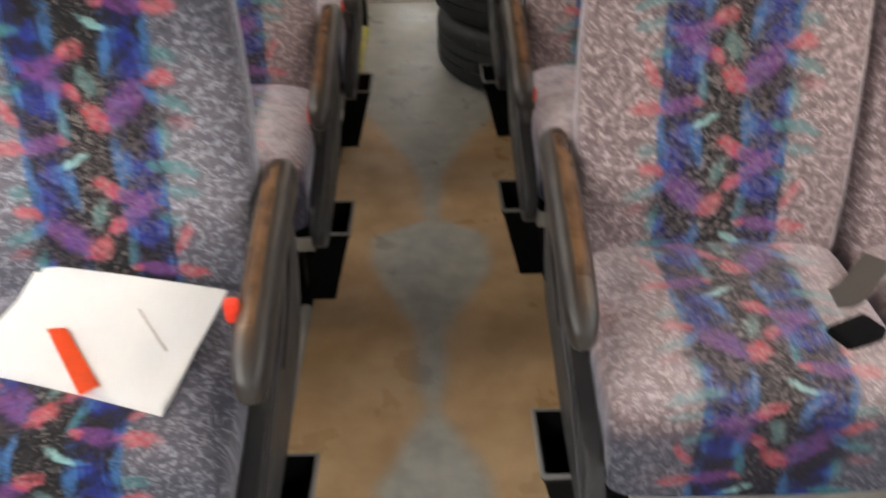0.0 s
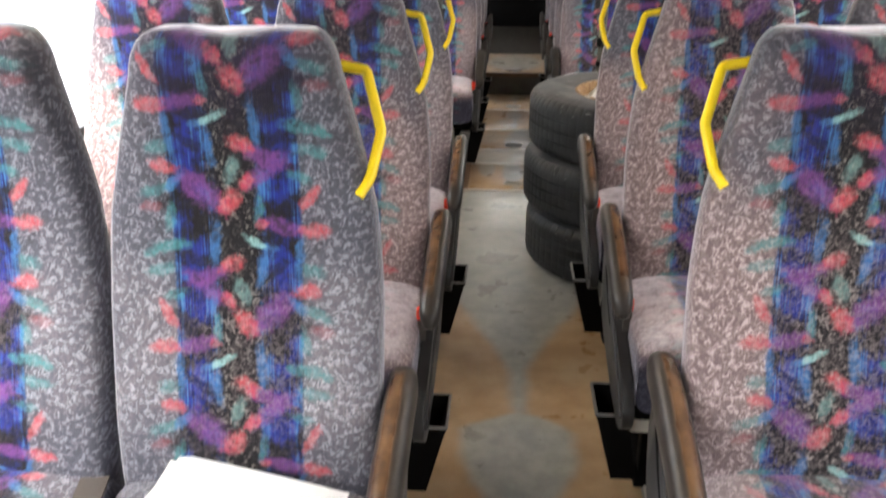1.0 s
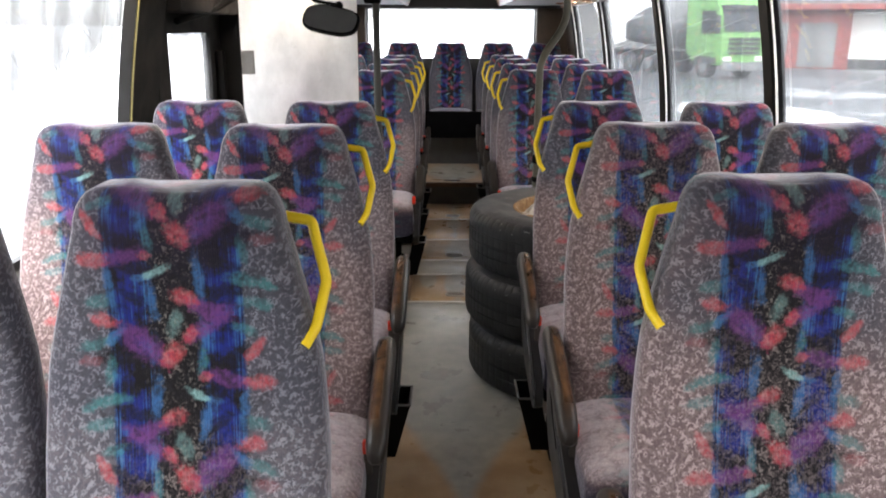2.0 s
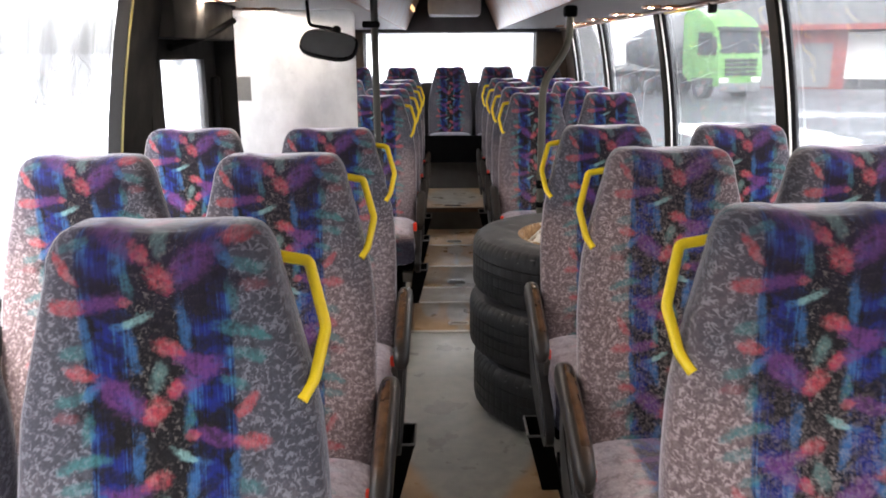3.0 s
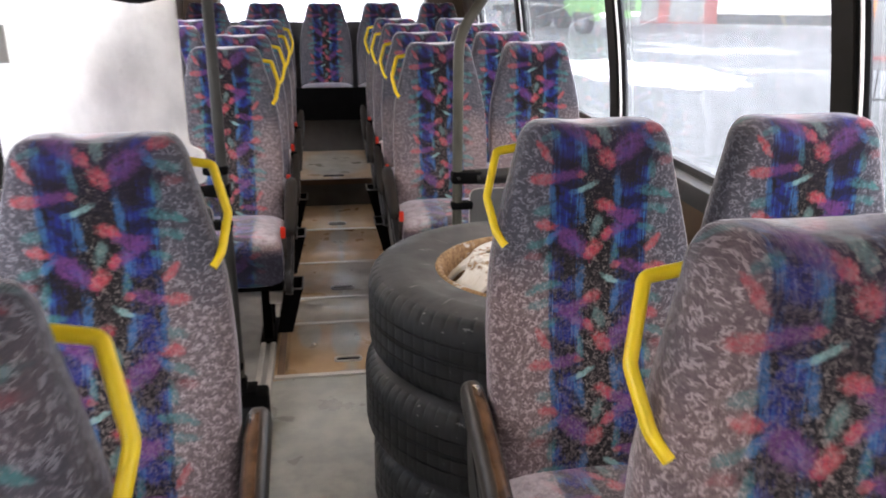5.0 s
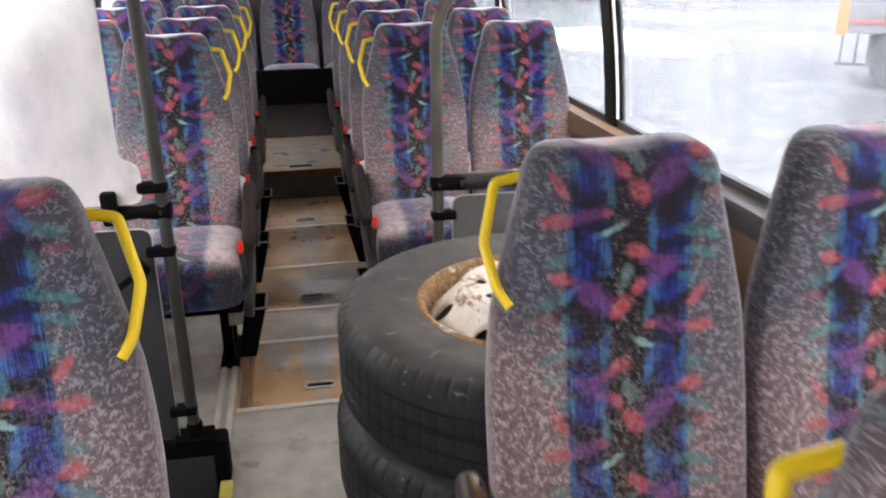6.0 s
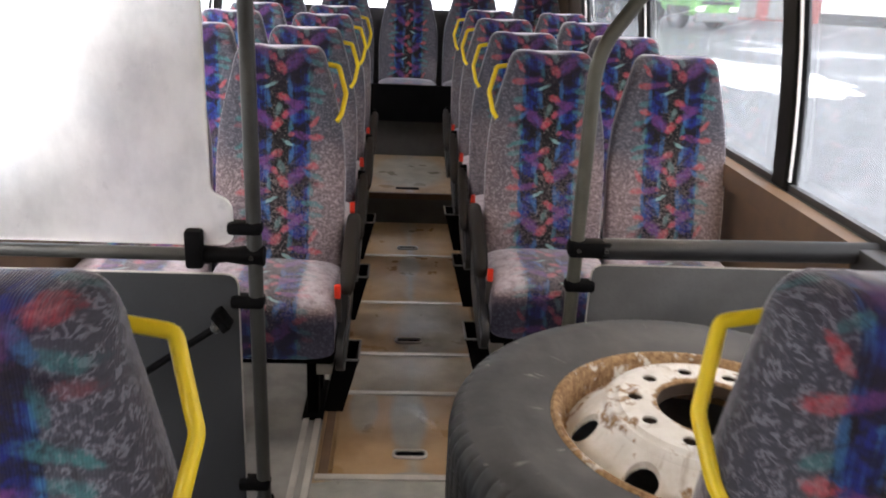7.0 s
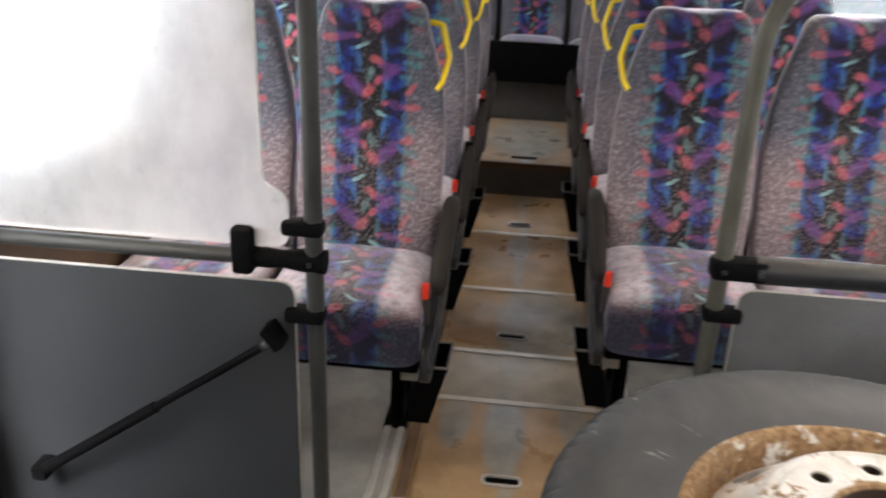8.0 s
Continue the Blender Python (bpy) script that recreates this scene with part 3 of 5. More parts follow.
def side_wall(name, side, posts, gap):
    bm = bmesh.new()
    spans = [(FRONT, gap[0]), (gap[1], REAR)] if gap else [(FRONT, REAR)]
    for a, b in spans:
        box(bm, *sorted((side * 1.165, side * 1.215)), a, b, 0.0, SILL)
        leaning_slab(bm, a, b, HEAD, 1.95, side)
    wall = thing(name, "grey-lined bus side wall below the long windows", "wall", kind="structure", bm=bm, mat="liner", smooth=False)
    for a, b in spans:
        bm = bmesh.new()
        box(bm, *sorted((side * 1.10, side * 1.164)), a, b, SILL - 0.075, SILL - 0.004, 0.006)
        part("sill_rail", bm, "dark", wall, "dark grey window sill rail")
        if side > 0:
            bm = boxes((1.096, 1.150, 4.0, b, SILL - 0.078, SILL - 0.001))
            part("sill_cover", bm, "brown", wall, "brown sill cover", smooth=False)
        bm = bmesh.new()
        box(bm, *sorted((side * 1.148, side * 1.1635)), a, b, 0.42, SILL - 0.08)
        part("lining_board", bm, "brown", wall, "brown lining board", smooth=False)
        bm = bmesh.new()
        leaning_slab(bm, a, b, SILL, SILL + 0.022, side, 0.02, 0.004)
        part("window_seal", bm, "dark", wall)
    for y0, y1 in posts:
        bm = bmesh.new()
        leaning_slab(bm, y0, y1, SILL, HEAD, side, 0.05, 0.014 if side > 0 else 0.03)
        bmesh.ops.bevel(bm, geom=list(bm.edges), offset=0.006, segments=2, affect="EDGES")
        part("window_post", bm, "post", wall, "black window post")
        if not gap or y1 not in gap and y0 not in gap:
            bm = bmesh.new()
            leaning_slab(bm, y0 - 0.010, y0 - 0.003, SILL, HEAD, side, 0.03, 0.012)
            part("window_seal", bm, "black", wall)
            bm = bmesh.new()
            leaning_slab(bm, y0 - 0.015, y0 - 0.011, SILL + 0.03, HEAD, side, 0.008, 0.008)
            part("edge_line", bm, "trim", wall, "thin pale edge line")
    return wall


def pane(name, side, y0, y1, mat):
    bm = bmesh.new()
    leaning_slab(bm, y0, y1, SILL, HEAD, side, 0.005, -0.022)
    ob = thing(name, "large dirty bus window pane, streaked with wet", "window", kind="structure", bm=bm, mat=mat, smooth=False)
    ob.visible_shadow = False
    return ob


POSTS_R = [(-0.30, -0.20), (1.37, 1.465), (2.975, 3.068), (4.53, 4.63), (6.19, 6.28), (7.58, 7.67)]
POSTS_L = [(-0.30, -0.20), (1.10, 1.20), (2.69, 2.96), (3.82, 3.93), (5.40, 5.52), (6.90, 7.02)]
DOOR = (2.96, 3.82)
wall_right = side_wall("wall_right", 1, POSTS_R, None)
wall_left = side_wall("wall_left", -1, POSTS_L, DOOR)
edges = [FRONT] + [e for p in POSTS_R for e in p] + [REAR]
for i in range(0, len(edges), 2):
    pane("window_%d" % (i // 2 + 1), 1, edges[i], edges[i + 1], "glass")
edges = [FRONT] + [e for p in POSTS_L for e in p] + [REAR]
for i in range(0, len(edges), 2):
    if edges[i] == DOOR[0]:
        continue
    pane("window_%d" % (i // 2 + 8), -1, edges[i], edges[i + 1], "leftglass")
bm = bmesh.new()
leaning_slab(bm, 2.680, 2.686, SILL, HEAD, -1, 0.006, 0.036)
part("edge_strip", bm, "oldyellow", wall_left, "yellow rubber edge strip")

# rear wall with its wide window
bm = boxes((-1.2, 1.2, REAR, REAR + 0.06, 0.0, 1.15), (-1.2, 1.2, REAR, REAR + 0.06, 1.62, 1.95),
           (-1.2, -0.84, REAR, REAR + 0.06, 1.15, 1.62), (0.80, 1.2, REAR, REAR + 0.06, 1.15, 1.62))
wall_rear = thing("wall_rear", "dark rear wall of the bus round a wide window", "wall", kind="structure", bm=bm, mat="panel", smooth=False)
bm = bmesh.new()
box(bm, -0.84, 0.80, REAR + 0.02, REAR + 0.026, 1.15, 1.62)
rear_pane = thing("window_20", "wide misted rear window of the bus", "window", kind="structure", bm=bm, mat="wetglass", smooth=False)
rear_pane.visible_shadow = False
# corner boards take a darker copy of the brown, as shade
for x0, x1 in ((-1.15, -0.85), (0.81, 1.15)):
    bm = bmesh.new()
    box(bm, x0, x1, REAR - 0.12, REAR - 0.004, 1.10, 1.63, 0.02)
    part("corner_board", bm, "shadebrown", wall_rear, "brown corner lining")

bm = bmesh.new()
box(bm, 1.045, 1.066, 3.95, 4.42, 1.628, 1.650, 0.004)
part("hammer_strip", bm, "yellow", wall_right, "yellow strip at the window head")
bm = bmesh.new()
box(bm, 1.03, 1.06, 3.62, 3.66, 1.60, 1.652, 0.006)
part("hook", bm, "black", wall_right, "black coat hook")
bm = bmesh.new()
box(bm, -1.06, -1.02, 3.79, 3.81, 1.60, 1.652, 0.004)
part("tab", bm, "yellow", wall_left, "small yellow tab")

# the blind panels beside the rear bench, in the brown darkened for shade
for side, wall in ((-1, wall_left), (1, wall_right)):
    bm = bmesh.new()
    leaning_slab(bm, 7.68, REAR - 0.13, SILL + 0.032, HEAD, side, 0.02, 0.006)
    part("lining_board", bm, "shadebrown", wall, "brown corner lining with shade in its colour", smooth=False)

# front wall and windscreen behind the camera, unseen; sized and tinted to limit light
bm = boxes((-1.2, 1.2, FRONT - 0.06, FRONT, -0.6, 1.10), (-1.2, 1.2, FRONT - 0.06, FRONT, 1.62, 1.95),
           (-1.2, -1.08, FRONT - 0.06, FRONT, 1.10, 1.62), (1.08, 1.2, FRONT - 0.06, FRONT, 1.10, 1.62))
thing("wall_front", "unseen grey front wall, its opening kept low to limit light", "wall", kind="structure", bm=bm, mat="panel", smooth=False)
bm = bmesh.new()
box(bm, -1.08, 1.08, FRONT - 0.035, FRONT - 0.029, 1.10, 1.62)
screen = thing("window_21", "unseen wide windscreen, tinted to limit the light", "window", kind="structure", bm=bm, mat="tinted", smooth=False)
screen.visible_shadow = False

# ceiling, racks and fascias
# front ceiling is out of view; its pale lining is there to bounce light down
bm = boxes((-1.2, 1.2, FRONT - 0.06, 6.2, 1.95, 2.02))
thing("ceiling", "bus ceiling out of view, pale to bounce light down", "ceiling", kind="structure", bm=bm, mat="white", smooth=False)
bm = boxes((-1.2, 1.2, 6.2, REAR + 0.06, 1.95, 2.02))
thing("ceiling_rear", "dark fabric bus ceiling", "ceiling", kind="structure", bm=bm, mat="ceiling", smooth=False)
for side in (-1, 1):
    bm = bmesh.new()
    slab(bm, [(side * a, b) for a, b in ((0.46, 1.655), (1.062, 1.655), (1.062, 1.69), (0.46, 1.70))], "y", FRONT + 0.3, REAR - 0.13)
    rack = thing("luggage_rack", "pale grey luggage rack underside with warm spot lamps", "luggage rack", group="luggage racks", bm=bm, mat="rack", smooth=False)
    bm = bmesh.new()
    slab(bm, [(side * a, b) for a, b in ((0.455, 1.645), (0.435, 1.645), (0.30, 1.945), (0.33, 1.945))], "y", FRONT + 0.3, REAR - 0.13)
    part("fascia", bm, "wood", rack, "reddish brown wooden fascia", smooth=False)
    bm = bmesh.new()
    box(bm, *sorted((side * 1.030, side * 1.058)), FRONT + 0.3, REAR - 0.13, 1.635, 1.652, 0.004)
    part("edge_strip", bm, "wood", rack)
    for k in range(-5, 5):
        for x in (0.90, 0.99):
            bm = bmesh.new()
            y = 4.10 + 0.78 * k
            box(bm, *sorted((side * (x - 0.027), side * (x + 0.027))), y - 0.042, y + 0.042, 1.646, 1.653, 0.003)
            lamp = part("spot_lamp", bm, "lamp", rack, "small warm glowing reading lamp")
            bm = boxes((*sorted((side * (x - 0.010), side * (x + 0.010))), y - 0.015, y + 0.015, 1.6445, 1.6458))
            part("bulb", bm, "bulb", lamp, smooth=False)
            bm = bmesh.new()
            for dx in (-0.034, 0.030):
                box(bm, *sorted((side * (x + dx), side * (x + dx + 0.004))), y - 0.050, y + 0.050, 1.643, 1.654)
            for dy in (-0.050, 0.046):
                box(bm, *sorted((side * (x - 0.030), side * (x + 0.030))), y + dy, y + dy + 0.004, 1.643, 1.654)
            part("bezel", bm, "wood", lamp, smooth=False)
    if side < 0:
        bm = bmesh.new()
        box(bm, -0.362, -0.342, 7.25, 7.85, 1.800, 1.838, 0.006)
        part("strip_lamp", bm, "lamp", rack, "warm glowing strip lamp")
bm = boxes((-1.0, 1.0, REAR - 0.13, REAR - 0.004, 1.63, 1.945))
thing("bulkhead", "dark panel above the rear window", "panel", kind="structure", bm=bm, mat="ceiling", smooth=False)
bm = bmesh.new()
box(bm, -0.22, 0.26, 7.72, 8.14, 1.762, 1.948, 0.03)
thing("ceiling_duct", "pale ceiling air duct cover", "duct", bm=bm, mat="coat")

# floor: the aisle, the raised sides, the stairwell by the door
bm = boxes((-0.30, 0.32, FRONT, 4.19, -0.05, 0.0), (-0.30, 0.32, 4.19, 6.76, -0.05, -0.006))
floor = thing("floor", "ribbed vinyl aisle floor stained brown, worn grey along the middle", "floor", kind="structure", bm=bm, mat="floor", smooth=False)
bm = boxes((-1.165, -0.30, FRONT, DOOR[0], -0.05, 0.004), (-1.165, -0.30, DOOR[1] + 0.02, REAR, -0.05, 0.004), (0.32, 1.165, FRONT, REAR, -0.05, 0.004))
part("side_floor", bm, "side", floor, "grey speckled floor under the seats", smooth=False)
for x in (-0.355, -0.315, 0.335, 0.372):
    for a, b in ((FRONT, DOOR[0]), (DOOR[0], DOOR[1]), (3.88, 6.76)) if x < 0 else ((FRONT, 6.76),):
        if x < 0 and a == DOOR[0]:
            continue
        bm = bmesh.new()
        box(bm, x - 0.010, x + 0.010, a, b, 0.004, 0.011, 0.002)
        part("seat_track", bm, "alu", floor, "aluminium seat track")
bm = boxes((-1.165, -0.325, DOOR[0], DOOR[1], -0.62, -0.60), (-0.325, -0.302, DOOR[0], DOOR[1], -0.60, -0.004), (-0.60, -0.325, DOOR[0], DOOR[1], -0.60, -0.22),
           (-1.165, -0.302, DOOR[0] - 0.03, DOOR[0], -0.60, 0.0))
stairwell = thing("stairwell", "black rubber-lined steps down to the middle door", "steps", kind="structure", bm=bm, mat="black", smooth=False)
bm = bmesh.new()
box(bm, -0.320, -0.283, DOOR[0], 3.788, -0.003, 0.012, 0.003)
part("nosing", bm, "strip", stairwell, "worn yellow step nosing")
bm = bmesh.new()
box(bm, -1.16, -0.290, 3.79, 3.875, -0.60, 0.142, 0.012)
part("ledge", bm, "black", stairwell, "black ledge under the screen")
bm = bmesh.new()
box(bm, -1.155, -0.330, 3.786, 3.795, -0.58, 0.10, 0.003)
part("kick_plate", bm, "darkpanel", stairwell, "dark grey kick plate")

PANELS = [(4.19, 4.70, 0), (4.70, 5.01, None), (5.01, 5.53, 1), (5.53, 6.16, None), (6.16, 6.75, 2)]
for a, b, grip in PANELS:
    bm = bmesh.new()
    box(bm, -0.245, 0.265, a + 0.012, b - 0.012, -0.003, 0.004, 0.002)
    hatch = part("floor_panel", bm, "floor", floor, "ribbed brown-stained floor hatch")
    bm = boxes((-0.295, 0.315, a - 0.012, a + 0.012, 0.0, 0.007))
    part("strip", bm, "alu", hatch, "pale metal joint strip", smooth=False)
    for x in (-0.272, 0.290):
        bm = boxes((x - 0.014, x + 0.014, a + 0.013, b - 0.013, 0.0, 0.006))
        part("strip", bm, "brown", hatch, smooth=False)
    if grip is not None:
        y = a + 0.12
        bm = boxes((-0.054, 0.042, y - 0.019, y + 0.019, 0.004, 0.006))
        cup = part("handle", bm, "black", hatch, "recessed chrome lifting handle", smooth=False)
        bm = bmesh.new()
        tube(bm, rounded([(-0.006, y - 0.019, 0.008), (0.046, y - 0.019, 0.008), (0.046, y + 0.019, 0.008), (-0.058, y + 0.019, 0.008), (-0.058, y - 0.019, 0.008), (-0.006, y - 0.019, 0.008)], 0.018), 0.0055, 8)
        part("bezel", bm, "alu", cup, "chrome bezel")

# the step up to the rear bench
bm = bmesh.new()
box(bm, -0.30, 0.32, 6.76, 7.77, -0.05, 0.166)
rear_step = thing("rear_step", "dark riser and brown stained tread before the rear bench", "step", kind="structure", bm=bm, mat="panel", smooth=False)
bm = bmesh.new()
box(bm, -0.29, 0.31, 6.765, 7.765, 0.166, 0.180, 0.004)
tread = part("tread", bm, "floor", rear_step)
bm = boxes((-0.30, 0.32, 6.742, 6.762, 0.150, 0.186))
part("nosing", bm, "brown", tread, smooth=False)
bm = boxes((-0.08, 0.06, 6.85, 6.89, 0.180, 0.183))
part("handle", bm, "black", tread, smooth=False)

# ---------------------------------------------------------------- seats
LEAN_BACK = math.tan(radians(9))
WIDTHS = [(0.42, 0.203), (0.60, 0.211), (0.80, 0.213), (0.88, 0.209), (0.95, 0.202), (1.01, 0.189), (1.08, 0.171), (1.15, 0.151), (1.22, 0.137)]


def superring(cx, w, y0, y1, n=28, power=4.0):
    out = []
    for i in range(n):
        a = 2 * math.pi * i / n
        c, s = math.cos(a), math.sin(a)
        out.append((cx + w * math.copysign(abs(c) ** (2 / power), c), (y0 + y1) / 2 + (y1 - y0) / 2 * math.copysign(abs(s) ** (2 / power), s)))
    return out


def with_uv(bm, rule):
    layer = bm.loops.layers.uv.new("UVMap")
    for f in bm.faces:
        for lp in f.loops:
            lp[layer].uv = rule(lp.vert.co)
    return bm


SLOPES = [(0.40, 0.23), (0.80, 0.21), (0.95, 0.12), (1.10, -0.02), (1.24, -0.10)]  # the face leans back below and nods forward at the head


def seat_face(z, n=12):
    """Where the front of a backrest lies at a height."""
    return -0.077 + sum(table(SLOPES, 0.9 + (z - 0.9) * (k + 0.5) / n) for k in range(n)) * (z - 0.9) / n


def backrest(cx, top=1.212, low=0.46, lift=0.0):
    """A high tapered backrest with rounded shoulders and a shallow dip along the top."""
    bm = bmesh.new()
    rings = []
    levels = [low + (top - 0.06 - low) * i / 14 for i in range(15)] + [top - 0.042, top - 0.028, top - 0.016, top - 0.007, top - 0.001, top + 0.001]
    shrink = {top - 0.042: (0.992, 0.0), top - 0.028: (0.975, 0.004), top - 0.016: (0.945, 0.010), top - 0.007: (0.90, 0.018), top - 0.001: (0.82, 0.030), top + 0.001: (0.55, 0.040)}
    for z in levels:
        k, inn = shrink.get(z, (1.0, 0.0))
        w = table(WIDTHS, z + 1.212 - top) * k
        front = seat_face(z) - 0.014 * math.exp(-((z - 0.62) / 0.14) ** 2) + inn
        back = -0.045 - (1.10 - z) * LEAN_BACK + 0.10 - inn * 0.8
        ring = []
        for x, y in superring(cx, w, front, back):
            t = abs(x - cx) / max(w, 0.01)
            zz = z + (0.010 * t * t - 0.005 if z > top - 0.05 else 0.0)
            yy = y - (0.012 * t ** 2 if y < (front + back) / 2 else 0.0)
            ring.append((x, yy, zz + lift))
        rings.append(ring)
    ring_loft(bm, rings)
    def rule(c):
        deep = max(0.0, c.y + 0.03 + (1.10 - c.z + lift) * LEAN_BACK)
        cap = min(1.0, max(0.0, (c.z - top - lift + 0.045) / 0.03))
        return (c.x - cx + math.copysign(deep * (1 - cap), c.x - cx), (top + lift - c.z) * 1.02 - deep * cap)
    return with_uv(bm, rule)


def cushion(cx, lift=0.0, down=0.69):
    """A seat cushion with a rounded front that turns down into a fabric skirt."""
    bm = bmesh.new()
    rings = []
    prof = [(-0.100, 0.490, 0.40), (-0.120, 0.535, 0.39), (-0.17, 0.546, 0.38), (-0.28, 0.546, 0.37), (-0.38, 0.544, 0.362), (-0.44, 0.542, 0.352),
            (-0.464, 0.539, 0.344), (-0.480, 0.529, 0.342), (-0.489, 0.511, 0.342), (-0.492, 0.48, 0.344), (-0.488, 0.44, 0.352)]
    for y, z1, z0 in prof:
        ring = []
        for x, z in superring(cx, 0.212, z0, z1, power=5.0):
            t = abs(x - cx) / 0.212
            ring.append((x, y, z - (0.010 * t ** 3 if z > (z0 + z1) / 2 else 0) + lift))
        rings.append(ring)
    ring_loft(bm, rings)
    return with_uv(bm, lambda c: (c.x - cx, down - (c.y + 0.12) + max(0.0, 0.53 + lift - c.z) * (1.0 if c.y < -0.455 else 0.2)))


def seat_pair(side, label, buckle_at=(-0.308, 0.518, 0.550), drop=0.0, folded=False):
    """Two coach seats on one frame, at the aisle on the given side; the origin is on the floor under the grab handle."""
    s = side
    seat = thing("coach_seat_pair", label, "coach seat", group="coach seat rows")
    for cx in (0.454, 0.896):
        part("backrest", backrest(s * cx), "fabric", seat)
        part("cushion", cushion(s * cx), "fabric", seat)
    bm = bmesh.new()
    box(bm, *sorted((s * 0.25, s * 1.15)), -0.46, -0.10, 0.31, 0.355, 0.008)
    part("seat_frame", bm, "black", seat, "black steel frame")
    bm = bmesh.new()
    box(bm, *sorted((s * 0.315, s * 0.355)), -0.26, -0.21, -0.008, 0.34, 0.006)
    leg = part("leg", bm, "black", seat, "black steel leg")
    bm = bmesh.new()
    box(bm, *sorted((s * 0.30, s * 0.37)), -0.29, -0.02, -0.008, 0.022, 0.004)
    part("foot", bm, "black", leg)
    bm = bmesh.new()
    box(bm, *sorted((s * 0.315, s * 0.355)), -0.09, -0.045, -0.008, 0.34, 0.006)
    part("leg", bm, "black", seat)
    bm = bmesh.new()
    path = rounded([(s * 0.330, 0.045, 1.160), (s * 0.272, 0.045, 1.150), (s * 0.245, 0.0, 1.068), (s * 0.257, -0.040, 1.008), (s * 0.272, -0.060, 0.986)], 0.008)
    tube(bm, path, 0.0082, 12)
    part("grab_handle", bm, "yellow", seat, "bent yellow grab handle")
    # armrest: a rubber pad on a dark plate
    bm = bmesh.new()
    rings = []
    shape = ((-0.060, 0.618, 0.007, 0.008), (-0.070, 0.612, 0.016, 0.020), (-0.10, 0.596, 0.020, 0.026), (-0.18, 0.542, 0.020, 0.027), (-0.26, 0.500, 0.020, 0.025),
             (-0.35, 0.464, 0.018, 0.022), (-0.38, 0.452, 0.012, 0.015), (-0.388, 0.449, 0.005, 0.006)) if folded else (
        (-0.024, 0.654, 0.008, 0.010), (-0.027, 0.656, 0.016, 0.022), (-0.036, 0.658, 0.0225, 0.031), (-0.055, 0.658, 0.025, 0.035), (-0.12, 0.650, 0.0255, 0.036),
        (-0.24, 0.620, 0.0255, 0.035), (-0.34, 0.588, 0.025, 0.033), (-0.385, 0.570, 0.0235, 0.029), (-0.405, 0.560, 0.018, 0.022), (-0.413, 0.555, 0.009, 0.010))
    for y, z, w, h in shape:
        rings.append([(x, y, zz - drop) for x, zz in superring(s * 0.213, w, z - h, z + h, 18, 2.7)])
    ring_loft(bm, rings)
    if folded or drop:
        arm = part("armrest", bm, "arm", seat, "dark rubber armrest pad folded down" if folded else "dark rubber armrest pad")
    else:
        arm = part("armrest", bm, "armworn", seat, "dark rubber armrest pad rubbed to glossy brown")
    bm = bmesh.new()
    tube(bm, rounded([(s * 0.222, -0.05, 0.64), (s * 0.226, -0.06, 0.56), (s * 0.228, -0.12, 0.48), (s * 0.228, -0.22, 0.43)], 0.05), 0.016, 8)
    part("arm_bracket", bm, "black", arm)
    bm = bmesh.new()
    shape = rounded([(p[0], p[1], 0) for p in ((0.00, 0.60), (0.01, 0.46), (-0.07, 0.36), (-0.28, 0.31), (-0.46, 0.29), (-0.53, 0.33), (-0.50, 0.41), (-0.36, 0.45), (-0.24, 0.50), (-0.11, 0.61), (0.00, 0.60))], 0.05, 4)
    slab(bm, [(p.x, p.y) for p in shape[:-1]], "x", *sorted((s * 0.214, s * 0.240)), 0.006)
    plate = part("side_panel", bm, "moulded", seat, "moulded black side panel")
    bm = bmesh.new()
    tube(bm, rounded([(s * 0.213, -0.10, 0.58), (s * 0.212, -0.23, 0.48), (s * 0.212, -0.36, 0.43), (s * 0.212, -0.51, 0.35)], 0.08), 0.004, 6)
    part("piping", bm, "dark", plate)
    bm = bmesh.new()
    by, bz0, bz1 = buckle_at
    box(bm, *sorted((s * 0.231, s * 0.250)), by - 0.017, by, bz0, bz1, 0.004)
    buckle = part("belt_buckle", bm, "red", seat, "red seat belt buckle")
    bm = boxes((*sorted((s * 0.229, s * 0.247)), by - 0.014, by - 0.002, 0.44, bz0 - 0.002))
    part("strap", bm, "webbing", buckle, smooth=False)
    return seat


def litter_bin(side):
    """A small hollow bin hung on the aisle leg of a seat."""
    s = side
    ob = thing("litter_bin", "small black plastic litter bin hung beside the seat leg", "litter bin", group="litter bins")
    bm = bmesh.new()

    def ring(z, a, b, lean):
        return [(s * (0.222 - lean) + sx * a, sy * b, z) for sx, sy in ((-1, -1), (1, -1), (1, 1), (-1, 1))]
    ring_loft(bm, [ring(0.082, 0.031, 0.052, -0.036), ring(0.262, 0.037, 0.068, 0.004), ring(0.280, 0.040, 0.073, 0.008), ring(0.280, 0.035, 0.068, 0.008), ring(0.095, 0.028, 0.048, -0.034)])
    part("bin_body", bm, "black", ob, smooth=False)
    bm = bmesh.new()
    tube(bm, [(s * 0.214 + dx, dy, 0.280) for dx, dy in ((-0.037, -0.071), (0.037, -0.071), (0.037, 0.071), (-0.037, 0.071), (-0.037, -0.071))], 0.0045, 6)
    part("rim", bm, "liner", ob, "worn grey rim")
    bm = boxes((*sorted((s * 0.262, s * 0.315)), -0.02, 0.02, 0.20, 0.25))
    part("bracket", bm, "alu", ob, "pale metal bracket", smooth=False)
    return ob


